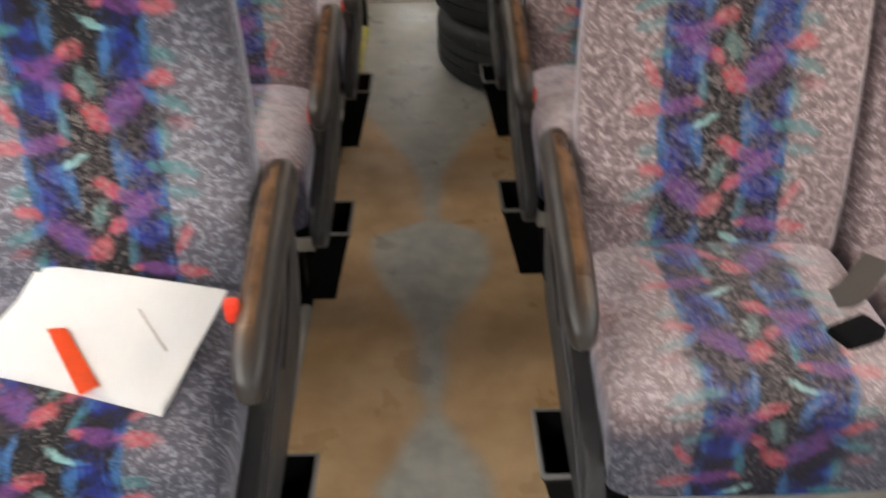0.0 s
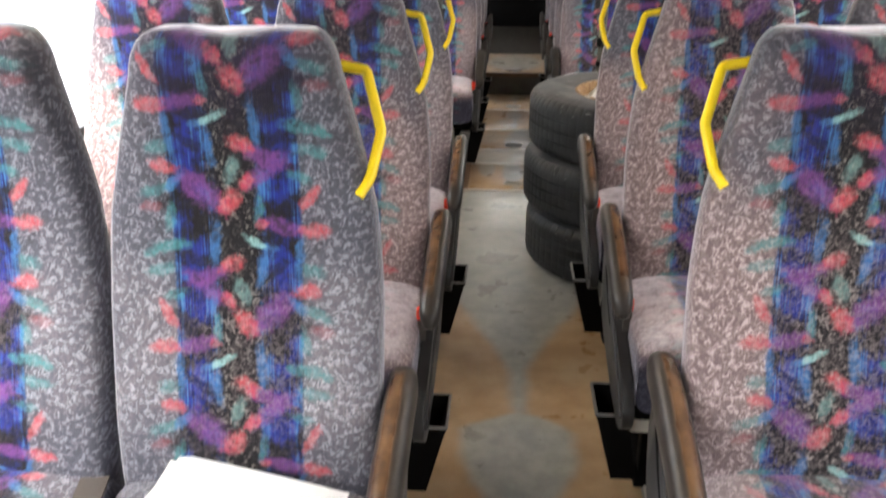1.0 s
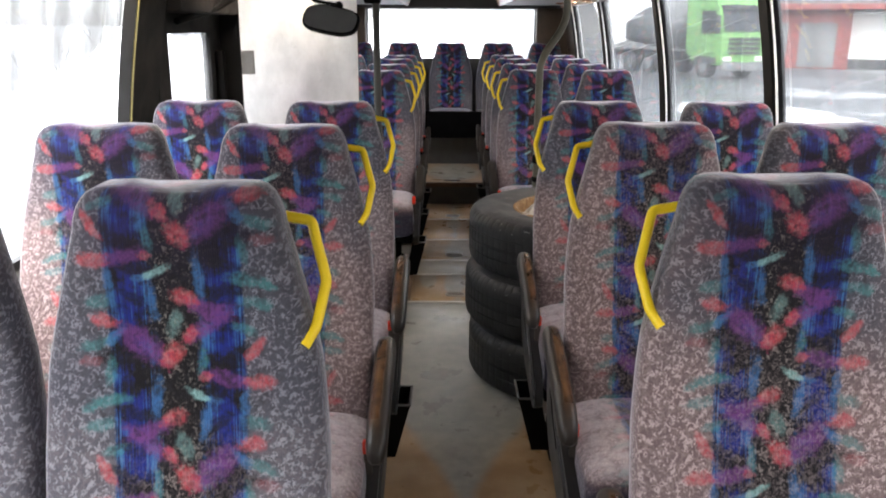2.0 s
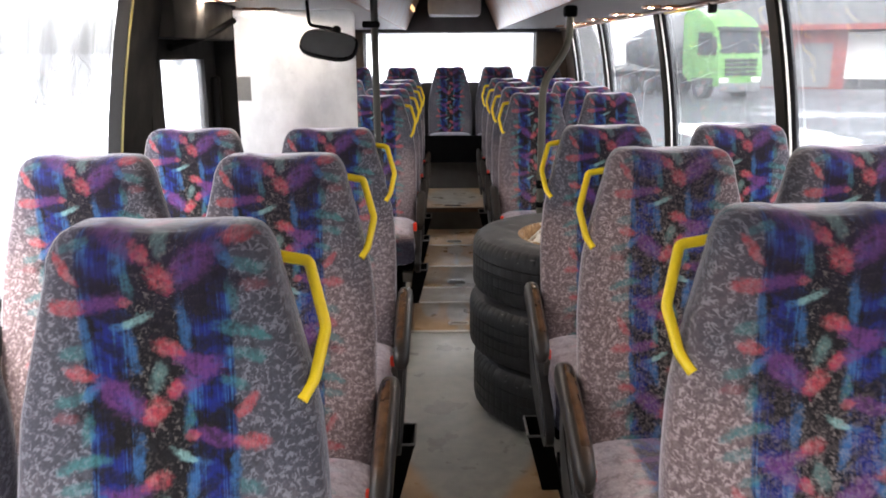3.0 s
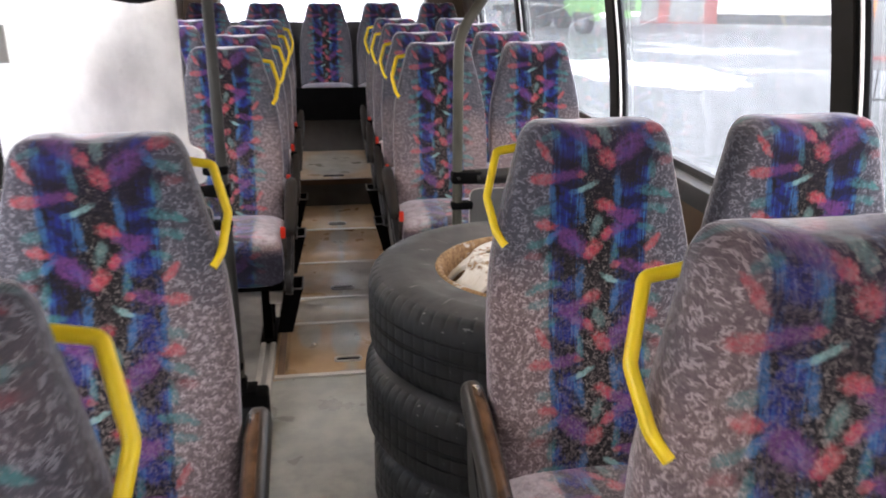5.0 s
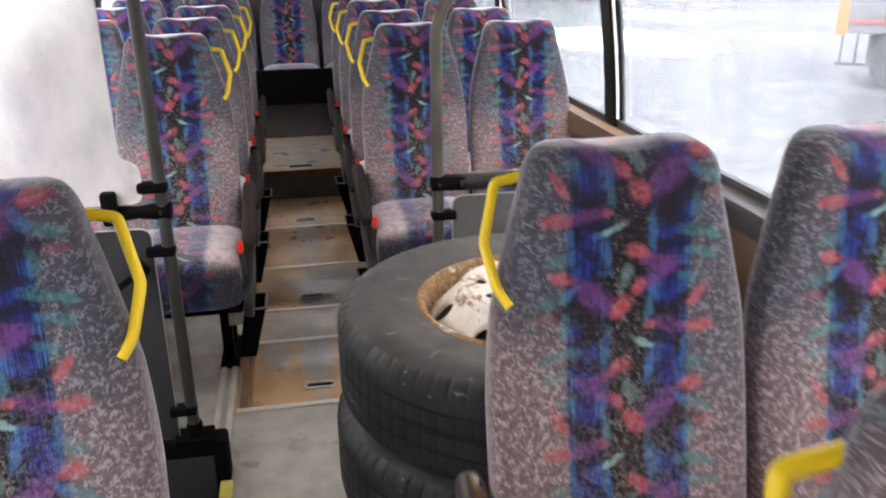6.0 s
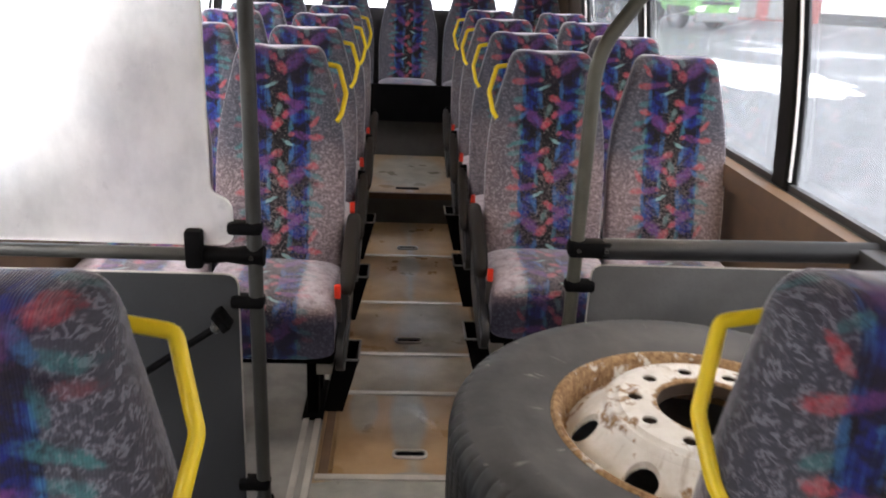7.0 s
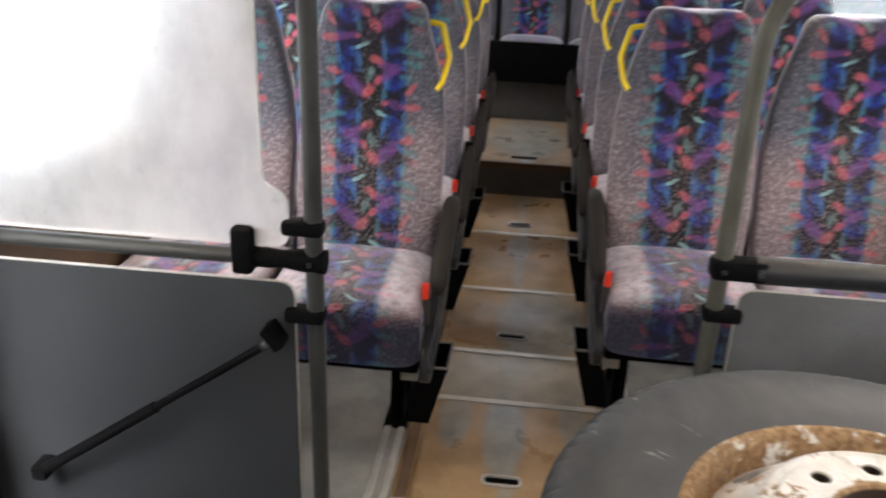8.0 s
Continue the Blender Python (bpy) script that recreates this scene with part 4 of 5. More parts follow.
ROWS_L = [1.15, 1.943, 2.753, 4.80, 5.52, 6.24, 6.96]
ROWS_R = [1.236, 2.028, 2.805, 4.97, 5.68, 6.41, 7.14]
LIFTS = [0.018, 0.010, -0.006, -0.008, -0.004, 0.004, 0.006]  # the rows do not stand quite level
SEAT_LABEL = "high-backed grey coach seats with a red, blue and purple patterned band"
WEAR_LIGHT = {-1: [0.04, 0.75, 0.25, 0.32, 0.20, 0.16, 0.16], 1: [0.58, 0.75, 0.38, 0.34, 0.20, 0.16, 0.16]}  # how pale each row is: rubbing, and dimmer light further back


def tone_cloth(ob, amount, ticks=0.63, top_light=1.0):
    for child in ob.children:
        on_cushion = child.name.startswith("cushion") and amount >= 0.05
        # cushions toned far paler: light from above put into the cloth
        child.color = (min(1.0, amount + 0.75), top_light, ticks, 1) if on_cushion else (amount, 0, ticks, 1)


for side, rows in ((-1, ROWS_L), (1, ROWS_R)):
    first = seat_pair(side, SEAT_LABEL)
    first.matrix_world = pose(0, rows[0], LIFTS[0])
    bin_ = litter_bin(side)
    bin_.matrix_world = pose(0, rows[0] - 0.31, 0)
    tone_cloth(first, WEAR_LIGHT[side][0], 0.63, 0.35)
    if side < 0:
        lone_buckle = [c for c in first.children if c.name.startswith("belt_buckle")][0]
    middle = seat_pair(side, SEAT_LABEL, (-0.414, 0.518, 0.562), 0.018)
    middle.matrix_world = pose(0, rows[3], LIFTS[3])
    tone_cloth(middle, WEAR_LIGHT[side][3], 0.46)
    rear = seat_pair(side, SEAT_LABEL, (-0.385, 0.555, 0.598), 0.0, True)
    rear.matrix_world = pose(0, rows[4], LIFTS[4])
    tone_cloth(rear, WEAR_LIGHT[side][4], 0.40)
    for k, (y, lift, amount) in enumerate(zip(rows, LIFTS, WEAR_LIGHT[side])):
        if k not in (0, 3, 4):
            tone_cloth(copy_thing(first if k < 3 else rear, pose(0, y, lift)), amount, 0.63 if k < 3 else 0.40)
        if 0 < k and y < 6.5:
            copy_thing(bin_, pose(0, y - 0.31, 0))

lone_buckle.location.z += 0.085  # pulled up beside the first armrest

# rear bench: a raised plinth with five single seats
bm = boxes((-1.16, 1.16, 7.77, REAR - 0.004, 0.004, 0.48))
bench_front = thing("rear_plinth", "dark grey plinth under the rear bench", "plinth", kind="structure", bm=bm, mat="panel", smooth=False)
bm = boxes((-1.16, 1.16, 7.660, 7.695, 0.44, 0.688))
part("front_board", bm, "black", bench_front, "black padded front board", smooth=False)
for cx in (-0.94, -0.48, -0.02, 0.44, 0.90):
    ob = thing("rear_seat", "single rear bench seat in shaded patterned fabric", "coach seat", pose(cx, 8.20, 0), group="rear bench seats")
    part("backrest", backrest(0.0, 1.212, 0.50, 0.085), "fabric", ob)
    part("cushion", cushion(0.0, 0.14), "fabric", ob)
    tone_cloth(ob, 0.0, 0.35)

# ---------------------------------------------------------------- screens and posts by the door
SL, SR = 3.83, 4.0


def clamp(name, parent, x, y, z, side, length=0.055):
    bm = bmesh.new()
    box(bm, *sorted((x - side * 0.022, x + side * length)), y - 0.022, y + 0.022, z - 0.0145, z + 0.0145, 0.009)
    return part(name, bm, "black", parent, "black plastic clamp")


post_l = thing("grab_post", "upright grey steel grab post beside the door screen", "post", group="grab posts")
bm = bmesh.new()
tube(bm, [(-0.380, SL, 0.150), (-0.389, SL, 1.94)], 0.0170, 14)
part("pole", bm, "steel", post_l)
for z in (0.240, 0.731, 0.908, 1.568):
    clamp("clamp", post_l, -0.386, SL, z, -1)
bm = bmesh.new()
box(bm, -0.437, -0.327, SL - 0.038, SL + 0.042, 0.140, 0.156, 0.005)
box(bm, -0.402, -0.358, SL - 0.024, SL + 0.024, 0.150, 0.196, 0.010)
part("foot", bm, "black", post_l)

post_r = thing("grab_post", "grey steel grab post bent outwards near the top", "post", group="grab posts")
bm = bmesh.new()
tube(bm, rounded([(0.385, SR, 0.004), (0.385, SR, 1.30), (0.505, SR, 1.475), (0.505, SR, 1.94)], 0.07, 6), 0.0175, 14)
part("pole", bm, "tintsteel", post_r)
for z in (0.235, 0.722):
    clamp("clamp", post_r, 0.385, SR, z, 1)
bm = bmesh.new()
box(bm, 0.475, 0.535, SR - 0.03, SR + 0.03, 1.60, 1.652, 0.01)
part("collar", bm, "black", post_r)

rail_l = thing("hand_rail", "horizontal grey steel rail of the door screen", "rail", group="screen rails")
bm = bmesh.new()
tube(bm, [(-0.46, SL, 0.842), (-1.16, SL, 0.842)], 0.0155, 14)
part("bar", bm, "steel", rail_l)
bm = bmesh.new()
tube(bm, [(-0.498, SL, 0.842), (-0.47, SL, 0.842), (-0.445, SL, 0.842), (-0.408, SL, 0.842), (-0.362, SL, 0.842)], 0.022, 14, (0.85, 0.9, 0.75, 1.0, 1.05))
joint_l = part("joint", bm, "black", rail_l)
bm = bmesh.new()
revolve(bm, [(0.0005, 0.0), (0.005, 0.0), (0.005, 0.003)], 8)
bmesh.ops.transform(bm, matrix=pose(-0.388, SL - 0.0235, 0.844, 90), verts=bm.verts)
part("screw", bm, "steel", joint_l)
bm = bmesh.new()
box(bm, -0.533, -0.494, SL - 0.03, SL + 0.03, 0.815, 0.905, 0.008)
part("clip", bm, "black", rail_l)
rail_r = thing("hand_rail", "horizontal dark padded rail in front of the seats", "rail", group="screen rails")
bm = bmesh.new()
tube(bm, [(0.45, SR, 0.822), (1.16, SR, 0.830)], 0.0275, 16)
part("bar", bm, "sleeve", rail_r)
bm = bmesh.new()
box(bm, 0.362, 0.475, SR - 0.025, SR + 0.025, 0.80, 0.845, 0.012)
joint = part("joint", bm, "black", rail_r)
for x in (0.385, 0.455):
    bm = bmesh.new()
    revolve(bm, [(0.0005, 0.0), (0.005, 0.0), (0.005, 0.003)], 8)
    bmesh.ops.transform(bm, matrix=pose(x, SR - 0.0285, 0.824, 90), verts=bm.verts)
    part("screw", bm, "steel", joint)


def screen_panel(name, label, outline, y, mat, edge, radius=0.0035):
    bm = bmesh.new()
    slab(bm, outline, "y", y - 0.004, y + 0.004)
    ob = thing(name, label, "partition", bm=bm, mat=mat, smooth=False)
    bm = bmesh.new()
    tube(bm, [(a, y, b) for a, b in outline] + [(outline[0][0], y, outline[0][1])], radius, 6)
    part("edge_trim", bm, edge, ob)
    return ob


def outline_of(points, r):
    path = rounded([(a, b, 0) for a, b in points], r)
    return [(p.x, p.y) for p in path]


screen_panel("lower_screen", "dark grey laminate screen panel with a pale edge", outline_of([(-1.155, 0.15), (-1.155, 0.795), (-0.424, 0.795), (-0.424, 0.15), (-0.442, 0.15)], 0.03), SL, "darkpanel", "alu")
screen_panel("lower_screen", "grey laminate screen panel behind the stacked tyres", outline_of([(1.155, 0.11), (1.155, 0.778), (0.430, 0.778), (0.430, 0.11), (0.45, 0.11)], 0.03), SR, "panel", "alu")
glass_screen = screen_panel("glass_screen", "tall misted glass screen with a white edge", outline_of([(-1.06, 0.868), (-0.432, 0.868), (-0.432, 0.968), (-0.478, 0.985), (-0.478, 1.63), (-1.02, 1.63)], 0.03), SL, "mist", "trim", 0.004)
glass_screen.visible_shadow = False
# grey patch that paints a reflection seen in the misted glass
bm = bmesh.new()
box(bm, -1.030, -0.950, SL - 0.010, SL - 0.0045, 1.238, 1.345, 0.002)
part("plate", bm, "plate", glass_screen, "small grey patch for a reflection in the glass")

strut = thing("gas_strut", "slanting black gas strut before the screen panel", "strut")
bm = bmesh.new()
tube(bm, [(-0.468, SL - 0.045, 0.683), (-0.72, SL - 0.045, 0.505)], 0.0085, 10)
part("rod", bm, "black", strut)
bm = bmesh.new()
bmesh.ops.create_uvsphere(bm, u_segments=14, v_segments=8, radius=0.013)
bmesh.ops.translate(bm, verts=bm.verts, vec=(-0.468, SL - 0.045, 0.683))
part("ball_joint", bm, "steel", strut, "worn steel ball joint")
bm = bmesh.new()
tube(bm, [(-0.70, SL - 0.045, 0.519), (-0.965, SL - 0.045, 0.332)], 0.0120, 12)
part("cylinder", bm, "black", strut)
bm = bmesh.new()
box(bm, -0.011, 0.011, -0.010, 0.040, -0.024, 0.024, 0.004, pose(-0.456, SL - 0.045, 0.696, 0, -35, 0))
part("bracket", bm, "black", strut)
bm = bmesh.new()
box(bm, -0.986, -0.952, SL - 0.060, SL - 0.005, 0.312, 0.346, 0.008)
part("bracket", bm, "black", strut)

# the middle door with its narrow window
door = thing("door_1", "black middle door of the bus with a narrow pane", "door", kind="structure")
bm = boxes((-1.135, -1.10, DOOR[0], 3.09, -0.60, 1.66), (-1.135, -1.10, 3.64, DOOR[1], -0.60, 1.66), (-1.135, -1.10, 3.09, 3.64, 1.425, 1.66), (-1.135, -1.10, 3.09, 3.64, -0.60, 0.40))
part("door_frame", bm, "post", door, smooth=False)
bm = boxes((-1.120, -1.114, 3.09, 3.64, 0.40, 1.425))
dp = part("pane", bm, "leftglass", door, "streaked narrow pane", smooth=False)
dp.visible_shadow = False
bm = bmesh.new()
box(bm, -1.135, -1.01, 3.812, 3.826, 0.87, 1.654, 0.004)
part("screen_post", bm, "post", door)
bm = bmesh.new()
box(bm, -1.14, -1.0, 2.98, 3.78, 1.50, 1.654, 0.015)
part("door_drive", bm, "post", door, "dark housing of the door drive")
bm = bmesh.new()
tube(bm, [(-1.08, 3.15, 1.47), (-1.0, 3.40, 1.52), (-0.96, 3.62, 1.58)], 0.014, 8)
part("door_arm", bm, "black", door)
bm = bmesh.new()
box(bm, -1.10, -1.06, 3.70, 3.74, 0.95, 1.35, 0.012)
part("door_handle", bm, "black", door)

# interior mirror on its stem
mirror = thing("interior_mirror", "black rounded interior mirror on a bent stem", "mirror", pose(-0.535, 3.4, 1.480))
bm = bmesh.new()
shape = [(0.115 * math.copysign(abs(math.cos(a)) ** 0.7, math.cos(a)), 0.058 * math.copysign(abs(math.sin(a)) ** 0.6, math.sin(a)) + 0.010 * math.cos(a)) for a in (2 * math.pi * k / 28 for k in range(28))]
TILTED = pose(0, 0, 0, -24, 13, -10)
slab(bm, shape, "y", -0.004, 0.022, 0.004)
bmesh.ops.transform(bm, matrix=TILTED, verts=bm.verts)
part("shell", bm, "black", mirror)
bm = bmesh.new()
slab(bm, [(a * 0.93, b * 0.88) for a, b in shape], "y", -0.007, -0.0045)
bmesh.ops.transform(bm, matrix=TILTED, verts=bm.verts)
part("mirror_glass", bm, "mirror", mirror, smooth=False)
bm = bmesh.new()
tube(bm, rounded([(0.03, 0.03, 0.01), (0.02, 0.04, 0.06), (-0.08, 0.04, 0.075), (-0.085, 0.04, 0.172)], 0.02), 0.007, 8)
part("stem", bm, "black", mirror)
bm = bmesh.new()
bmesh.ops.create_uvsphere(bm, u_segments=16, v_segments=10, radius=0.018)
bmesh.ops.translate(bm, verts=bm.verts, vec=(0.03, 0.03, 0.055))
part("ball_joint", bm, "black", mirror)


# ---------------------------------------------------------------- the stack of tyres
def tyre_mesh(lugs, turn, outer):
    """A lorry tyre lying flat: bulging sidewalls, grooved tread with blocks cut at both shoulders."""
    R, W = 0.432, 0.246
    prof = [(0.253, 0.034), (0.256, 0.019), (0.274, 0.013), (0.300, 0.009), (0.345, 0.003), (0.352, 0.0015), (0.385, 0.004), (0.408, 0.012), (0.421, 0.022), (0.429, 0.036), (R, 0.055),
            (R, 0.076), (0.426, 0.0775), (0.426, 0.0815), (R, 0.083), (R, 0.116), (0.426, 0.1175), (0.426, 0.1205), (R, 0.122)]
    prof = prof + [(r, W - z) for r, z in reversed(prof)] + [(0.255, W - 0.055), (0.255, 0.055)]
    n = lugs * 6
    bm = bmesh.new()
    rings = []
    for i in range(n + 1):
        a = 2 * math.pi * i / n + turn
        ring = []
        for r, z in prof:
            cut = 0.0
            if r > 0.405:
                zone = z < 0.045 or z > W - 0.045
                if zone and i % 6 == 0 and 0.012 < min(z, W - z):
                    cut = 0.005
                if not zone and (i + 3) % 6 == 0:
                    cut = 0.0025
            rr = 1.085 * (r - cut)
            ring.append((rr * math.cos(a), rr * math.sin(a), z))
        rings.append(ring)
    ring_loft(bm, rings, cap=(False, False))
    bmesh.ops.remove_doubles(bm, verts=bm.verts, dist=1e-5)
    far = [f for f in bm.faces if (f.calc_center_median().xy.length > 0.437) != outer]
    bmesh.ops.delete(bm, geom=far, context="FACES")
    return bm


def wheel_disc():
    """A pressed steel wheel: flange, well, raised disc with oval vents, stud holes and a hub hole."""
    bm = bmesh.new()
    n = 72
    revolve(bm, [(0.262, -0.048), (0.263, -0.02), (0.266, -0.004), (0.272, 0.003), (0.279, 0.004), (0.284, 0.000), (0.285, -0.006), (0.275, -0.016), (0.268, -0.10)], n)
    revolve(bm, [(0.262, -0.048), (0.259, -0.054), (0.256, -0.054), (0.253, -0.048)], n)

    def zone(r0, z0, r1, z1, holes, depth):
        rings, hole_rings = [], []
        for r, z in ((r0, z0), (r1, z1)):
            vs = [bm.verts.new((r * math.cos(2 * math.pi * i / n), r * math.sin(2 * math.pi * i / n), 0)) for i in range(n)]
            rings.append((vs, z))
        for cx, cy, a, b, turn in holes:
            hr = []
            for i in range(18):
                t = 2 * math.pi * i / 18
                x, y = a * math.cos(t), b * math.sin(t)
                hr.append(bm.verts.new((cx + x * math.cos(turn) - y * math.sin(turn), cy + x * math.sin(turn) + y * math.cos(turn), 0)))
            hole_rings.append(hr)
        es = []
        for vs in [v for v, _ in rings] + hole_rings:
            es += [bm.edges.new((vs[i], vs[(i + 1) % len(vs)])) for i in range(len(vs))]
        bmesh.ops.triangle_fill(bm, edges=es, use_beauty=True, use_dissolve=False)
        for vs in [v for v, _ in rings] + hole_rings:
            for v in vs:
                r = math.hypot(v.co.x, v.co.y)
                v.co.z = z0 + (z1 - z0) * (r - r0) / (r1 - r0)
        for hr in hole_rings:
            low = [bm.verts.new(v.co + Vector((0, 0, -depth))) for v in hr]
            for i in range(len(hr)):
                j = (i + 1) % len(hr)
                bm.faces.new((hr[i], hr[j], low[j], low[i]))
    vents = [(0.222 * math.cos(a), 0.222 * math.sin(a), 0.030, 0.023, a + math.pi / 2) for a in (radians(178 + 45 * k) for k in range(8))]
    zone(0.253, -0.048, 0.190, 0.016, vents, 0.014)
    revolve(bm, [(0.190, 0.016), (0.185, 0.025), (0.179, 0.028), (0.173, 0.0255), (0.168, 0.0265), (0.163, 0.032)], n)
    studs = [(0.133 * math.cos(a), 0.133 * math.sin(a), 0.0135, 0.0135, 0.0) for a in (radians(20 + 36 * k) for k in range(10))]
    zone(0.163, 0.032, 0.098, 0.034, studs, 0.030)
    revolve(bm, [(0.098, 0.034), (0.095, 0.031), (0.094, 0.004)], n)
    return bm


def hole_shade_ring():
    """An added dark ring that stands for the shade inside the stud holes."""
    bm = bmesh.new()
    revolve(bm, [(0.101, 0.004), (0.101, 0.012), (0.158, 0.012), (0.158, 0.004)], 48)
    return bm


TX, TY = 0.497, 3.340
for k, (dx, dy, lugs) in enumerate(((0.012, -0.008, 72), (-0.006, 0.006, 84), (0.008, 0.010, 78))):
    z = 0.244 * k - 0.003 + 0.004
    ob = thing("tyre", "worn black lorry tyre lying flat in a stack" if k < 2 else "worn black lorry tyre on a rusty white wheel atop the stack", "tyre", pose(TX + dx, TY + dy, z), group="stacked tyres")
    part("tread", tyre_mesh(lugs, 0.05 * k, True), "tyre", ob)
    part("sidewall", tyre_mesh(lugs, 0.05 * k, False), "tyre", ob)
    if k == 2:
        wheel = part("wheel", wheel_disc(), "rim", ob, "rusty white steel wheel")
        wheel.location = (0.0, 0.0, 0.230)
        part("hole_shade", hole_shade_ring(), "black", wheel, "added dark ring as shade in the stud holes")

# ---------------------------------------------------------------- papers and belts on the front seats
def sheet(bm, corners, bulge, n=8):
    a, b, c, d = (Vector(p) for p in corners)
    g = []
    for i in range(n + 1):
        row = []
        for j in range(n + 1):
            u, v = i / n, j / n
            p = (a * (1 - u) + b * u) * (1 - v) + (d * (1 - u) + c * u) * v
            row.append(bm.verts.new(p + Vector((0, 0, bulge * (math.sin(math.pi * u) * 0.4 - math.sin(math.pi * v))))))
        g.append(row)
    for i in range(n):
        for j in range(n):
            bm.faces.new((g[i][j], g[i + 1][j], g[i + 1][j + 1], g[i][j + 1]))
    bmesh.ops.solidify(bm, geom=list(bm.faces), thickness=0.0015)
    return bm


bm = bmesh.new()
sheet(bm, ((-0.552, 0.998, 0.600), (-0.274, 0.937, 0.592), (-0.324, 0.732, 0.563), (-0.613, 0.836, 0.566)), 0.006)
thing("paper_sheet", "white sheet of paper under another on the seat", "paper", bm=sheet(bmesh.new(), ((-0.566, 0.988, 0.5955), (-0.290, 0.941, 0.5875), (-0.318, 0.726, 0.5585), (-0.606, 0.818, 0.5615)), 0.010), mat="paper")
papers = thing("paper_sheet", "white sheet of paper with an orange bar on the seat", "paper", bm=bm, mat="paper")
bm = bmesh.new()
sheet(bm, ((-0.508, 0.873, 0.581), (-0.483, 0.875, 0.581), (-0.406, 0.772, 0.570), (-0.425, 0.755, 0.568)), 0.002, 4)
part("orange_bar", bm, "orange", papers, "orange printed bar")
bm = bmesh.new()
sheet(bm, ((-0.393, 0.904, 0.588), (-0.390, 0.905, 0.588), (-0.333, 0.828, 0.576), (-0.337, 0.826, 0.576)), 0.001, 4)
part("crease", bm, "pencil", papers)
bm = bmesh.new()
sheet(bm, ((-0.86, 0.80, 0.562), (-0.627, 0.811, 0.562), (-0.66, 0.69, 0.556), (-0.90, 0.68, 0.556)), 0.003)
thing("paper_sheet", "loose white sheet of paper on the window seat", "paper", bm=bm, mat="paper")


def lap_belt(name, points, width, tongue):
    ob = thing(name, "dark lap belt lying loose on the seat", "seat belt")
    bm = bmesh.new()
    path = rounded(points, 0.05, 5)
    rings = []
    for i, p in enumerate(path):
        d = (path[min(i + 1, len(path) - 1)] - path[max(i - 1, 0)]).normalized()
        sd = d.cross(Vector((0, 0, 1))).normalized() * width
        up = Vector((0, 0, 0.0025))
        rings.append([p - sd - up, p + sd - up, p + sd + up, p - sd + up])
    ring_loft(bm, rings)
    part("strap", bm, "webbing", ob)
    bm = bmesh.new()
    box(bm, -0.035, 0.035, -0.022, 0.022, 0, 0.022, 0.006, pose(*tongue))
    part("buckle", bm, "black", ob)
    return ob


lap_belt("lap_belt", [(0.68, 1.00, 0.575), (0.61, 0.93, 0.556), (0.54, 0.925, 0.556), (0.48, 0.945, 0.556)], 0.022, (0.585, 0.85, 0.548, 0, 0, 25))
lap_belt("lap_belt", [(-0.69, 0.98, 0.56), (-0.675, 0.90, 0.556), (-0.65, 0.86, 0.556), (-0.60, 0.83, 0.556)], 0.022, (-0.66, 0.85, 0.550, 0, 0, -20))

# ---------------------------------------------------------------- outside
GROUND = -0.75
bm = bmesh.new()
bmesh.ops.create_grid(bm, x_segments=2, y_segments=2, size=1200)
thing("ground", "wet grey yard with patches of slush and snow", "ground", pose(0, 0, GROUND), kind="structure", bm=bm, mat="yard", smooth=False)


def snow_bank(name, x, y, a, b, h, seed, label="low white snow bank at the edge of the yard"):
    bm = bmesh.new()
    n, m = 10, 40
    rings = []
    for i in range(n + 1):
        t = i / n
        rings.append([(x + a * t * math.cos(q) * (1 + 0.2 * noise.noise(Vector((3 * math.cos(q), 3 * math.sin(q), seed)))),
                       y + b * t * math.sin(q) * (1 + 0.2 * noise.noise(Vector((3 * math.cos(q), 3 * math.sin(q), seed)))),
                       GROUND - 0.05 + max(0.0, h * (1 - t * t) * (1 + 0.6 * noise.noise(Vector((4 * t * math.cos(q), 4 * t * math.sin(q), seed + 3))))))
                      for q in (2 * math.pi * k / m for k in range(m))])
    ring_loft(bm, rings, cap=(False, False))
    bmesh.ops.remove_doubles(bm, verts=bm.verts, dist=1e-4)
    return thing(name, label, "snow", kind="stuff", bm=bm, mat="snow")


snow_bank("snow_bank", 8.3, 21.8, 2.5, 4.4, 0.14, 1)
snow_bank("snow_bank", -6.5, 8.0, 3.0, 9.0, 1.3, 4, "high white snow bank beside the bus")
snow_bank("snow_bank", -7.0, 22.0, 4.0, 9.0, 1.8, 5, "high white snow bank beside the bus")
snow_bank("snow_bank", -2.0, 32.0, 5.0, 4.0, 2.2, 6, "high white snow bank behind the bus")


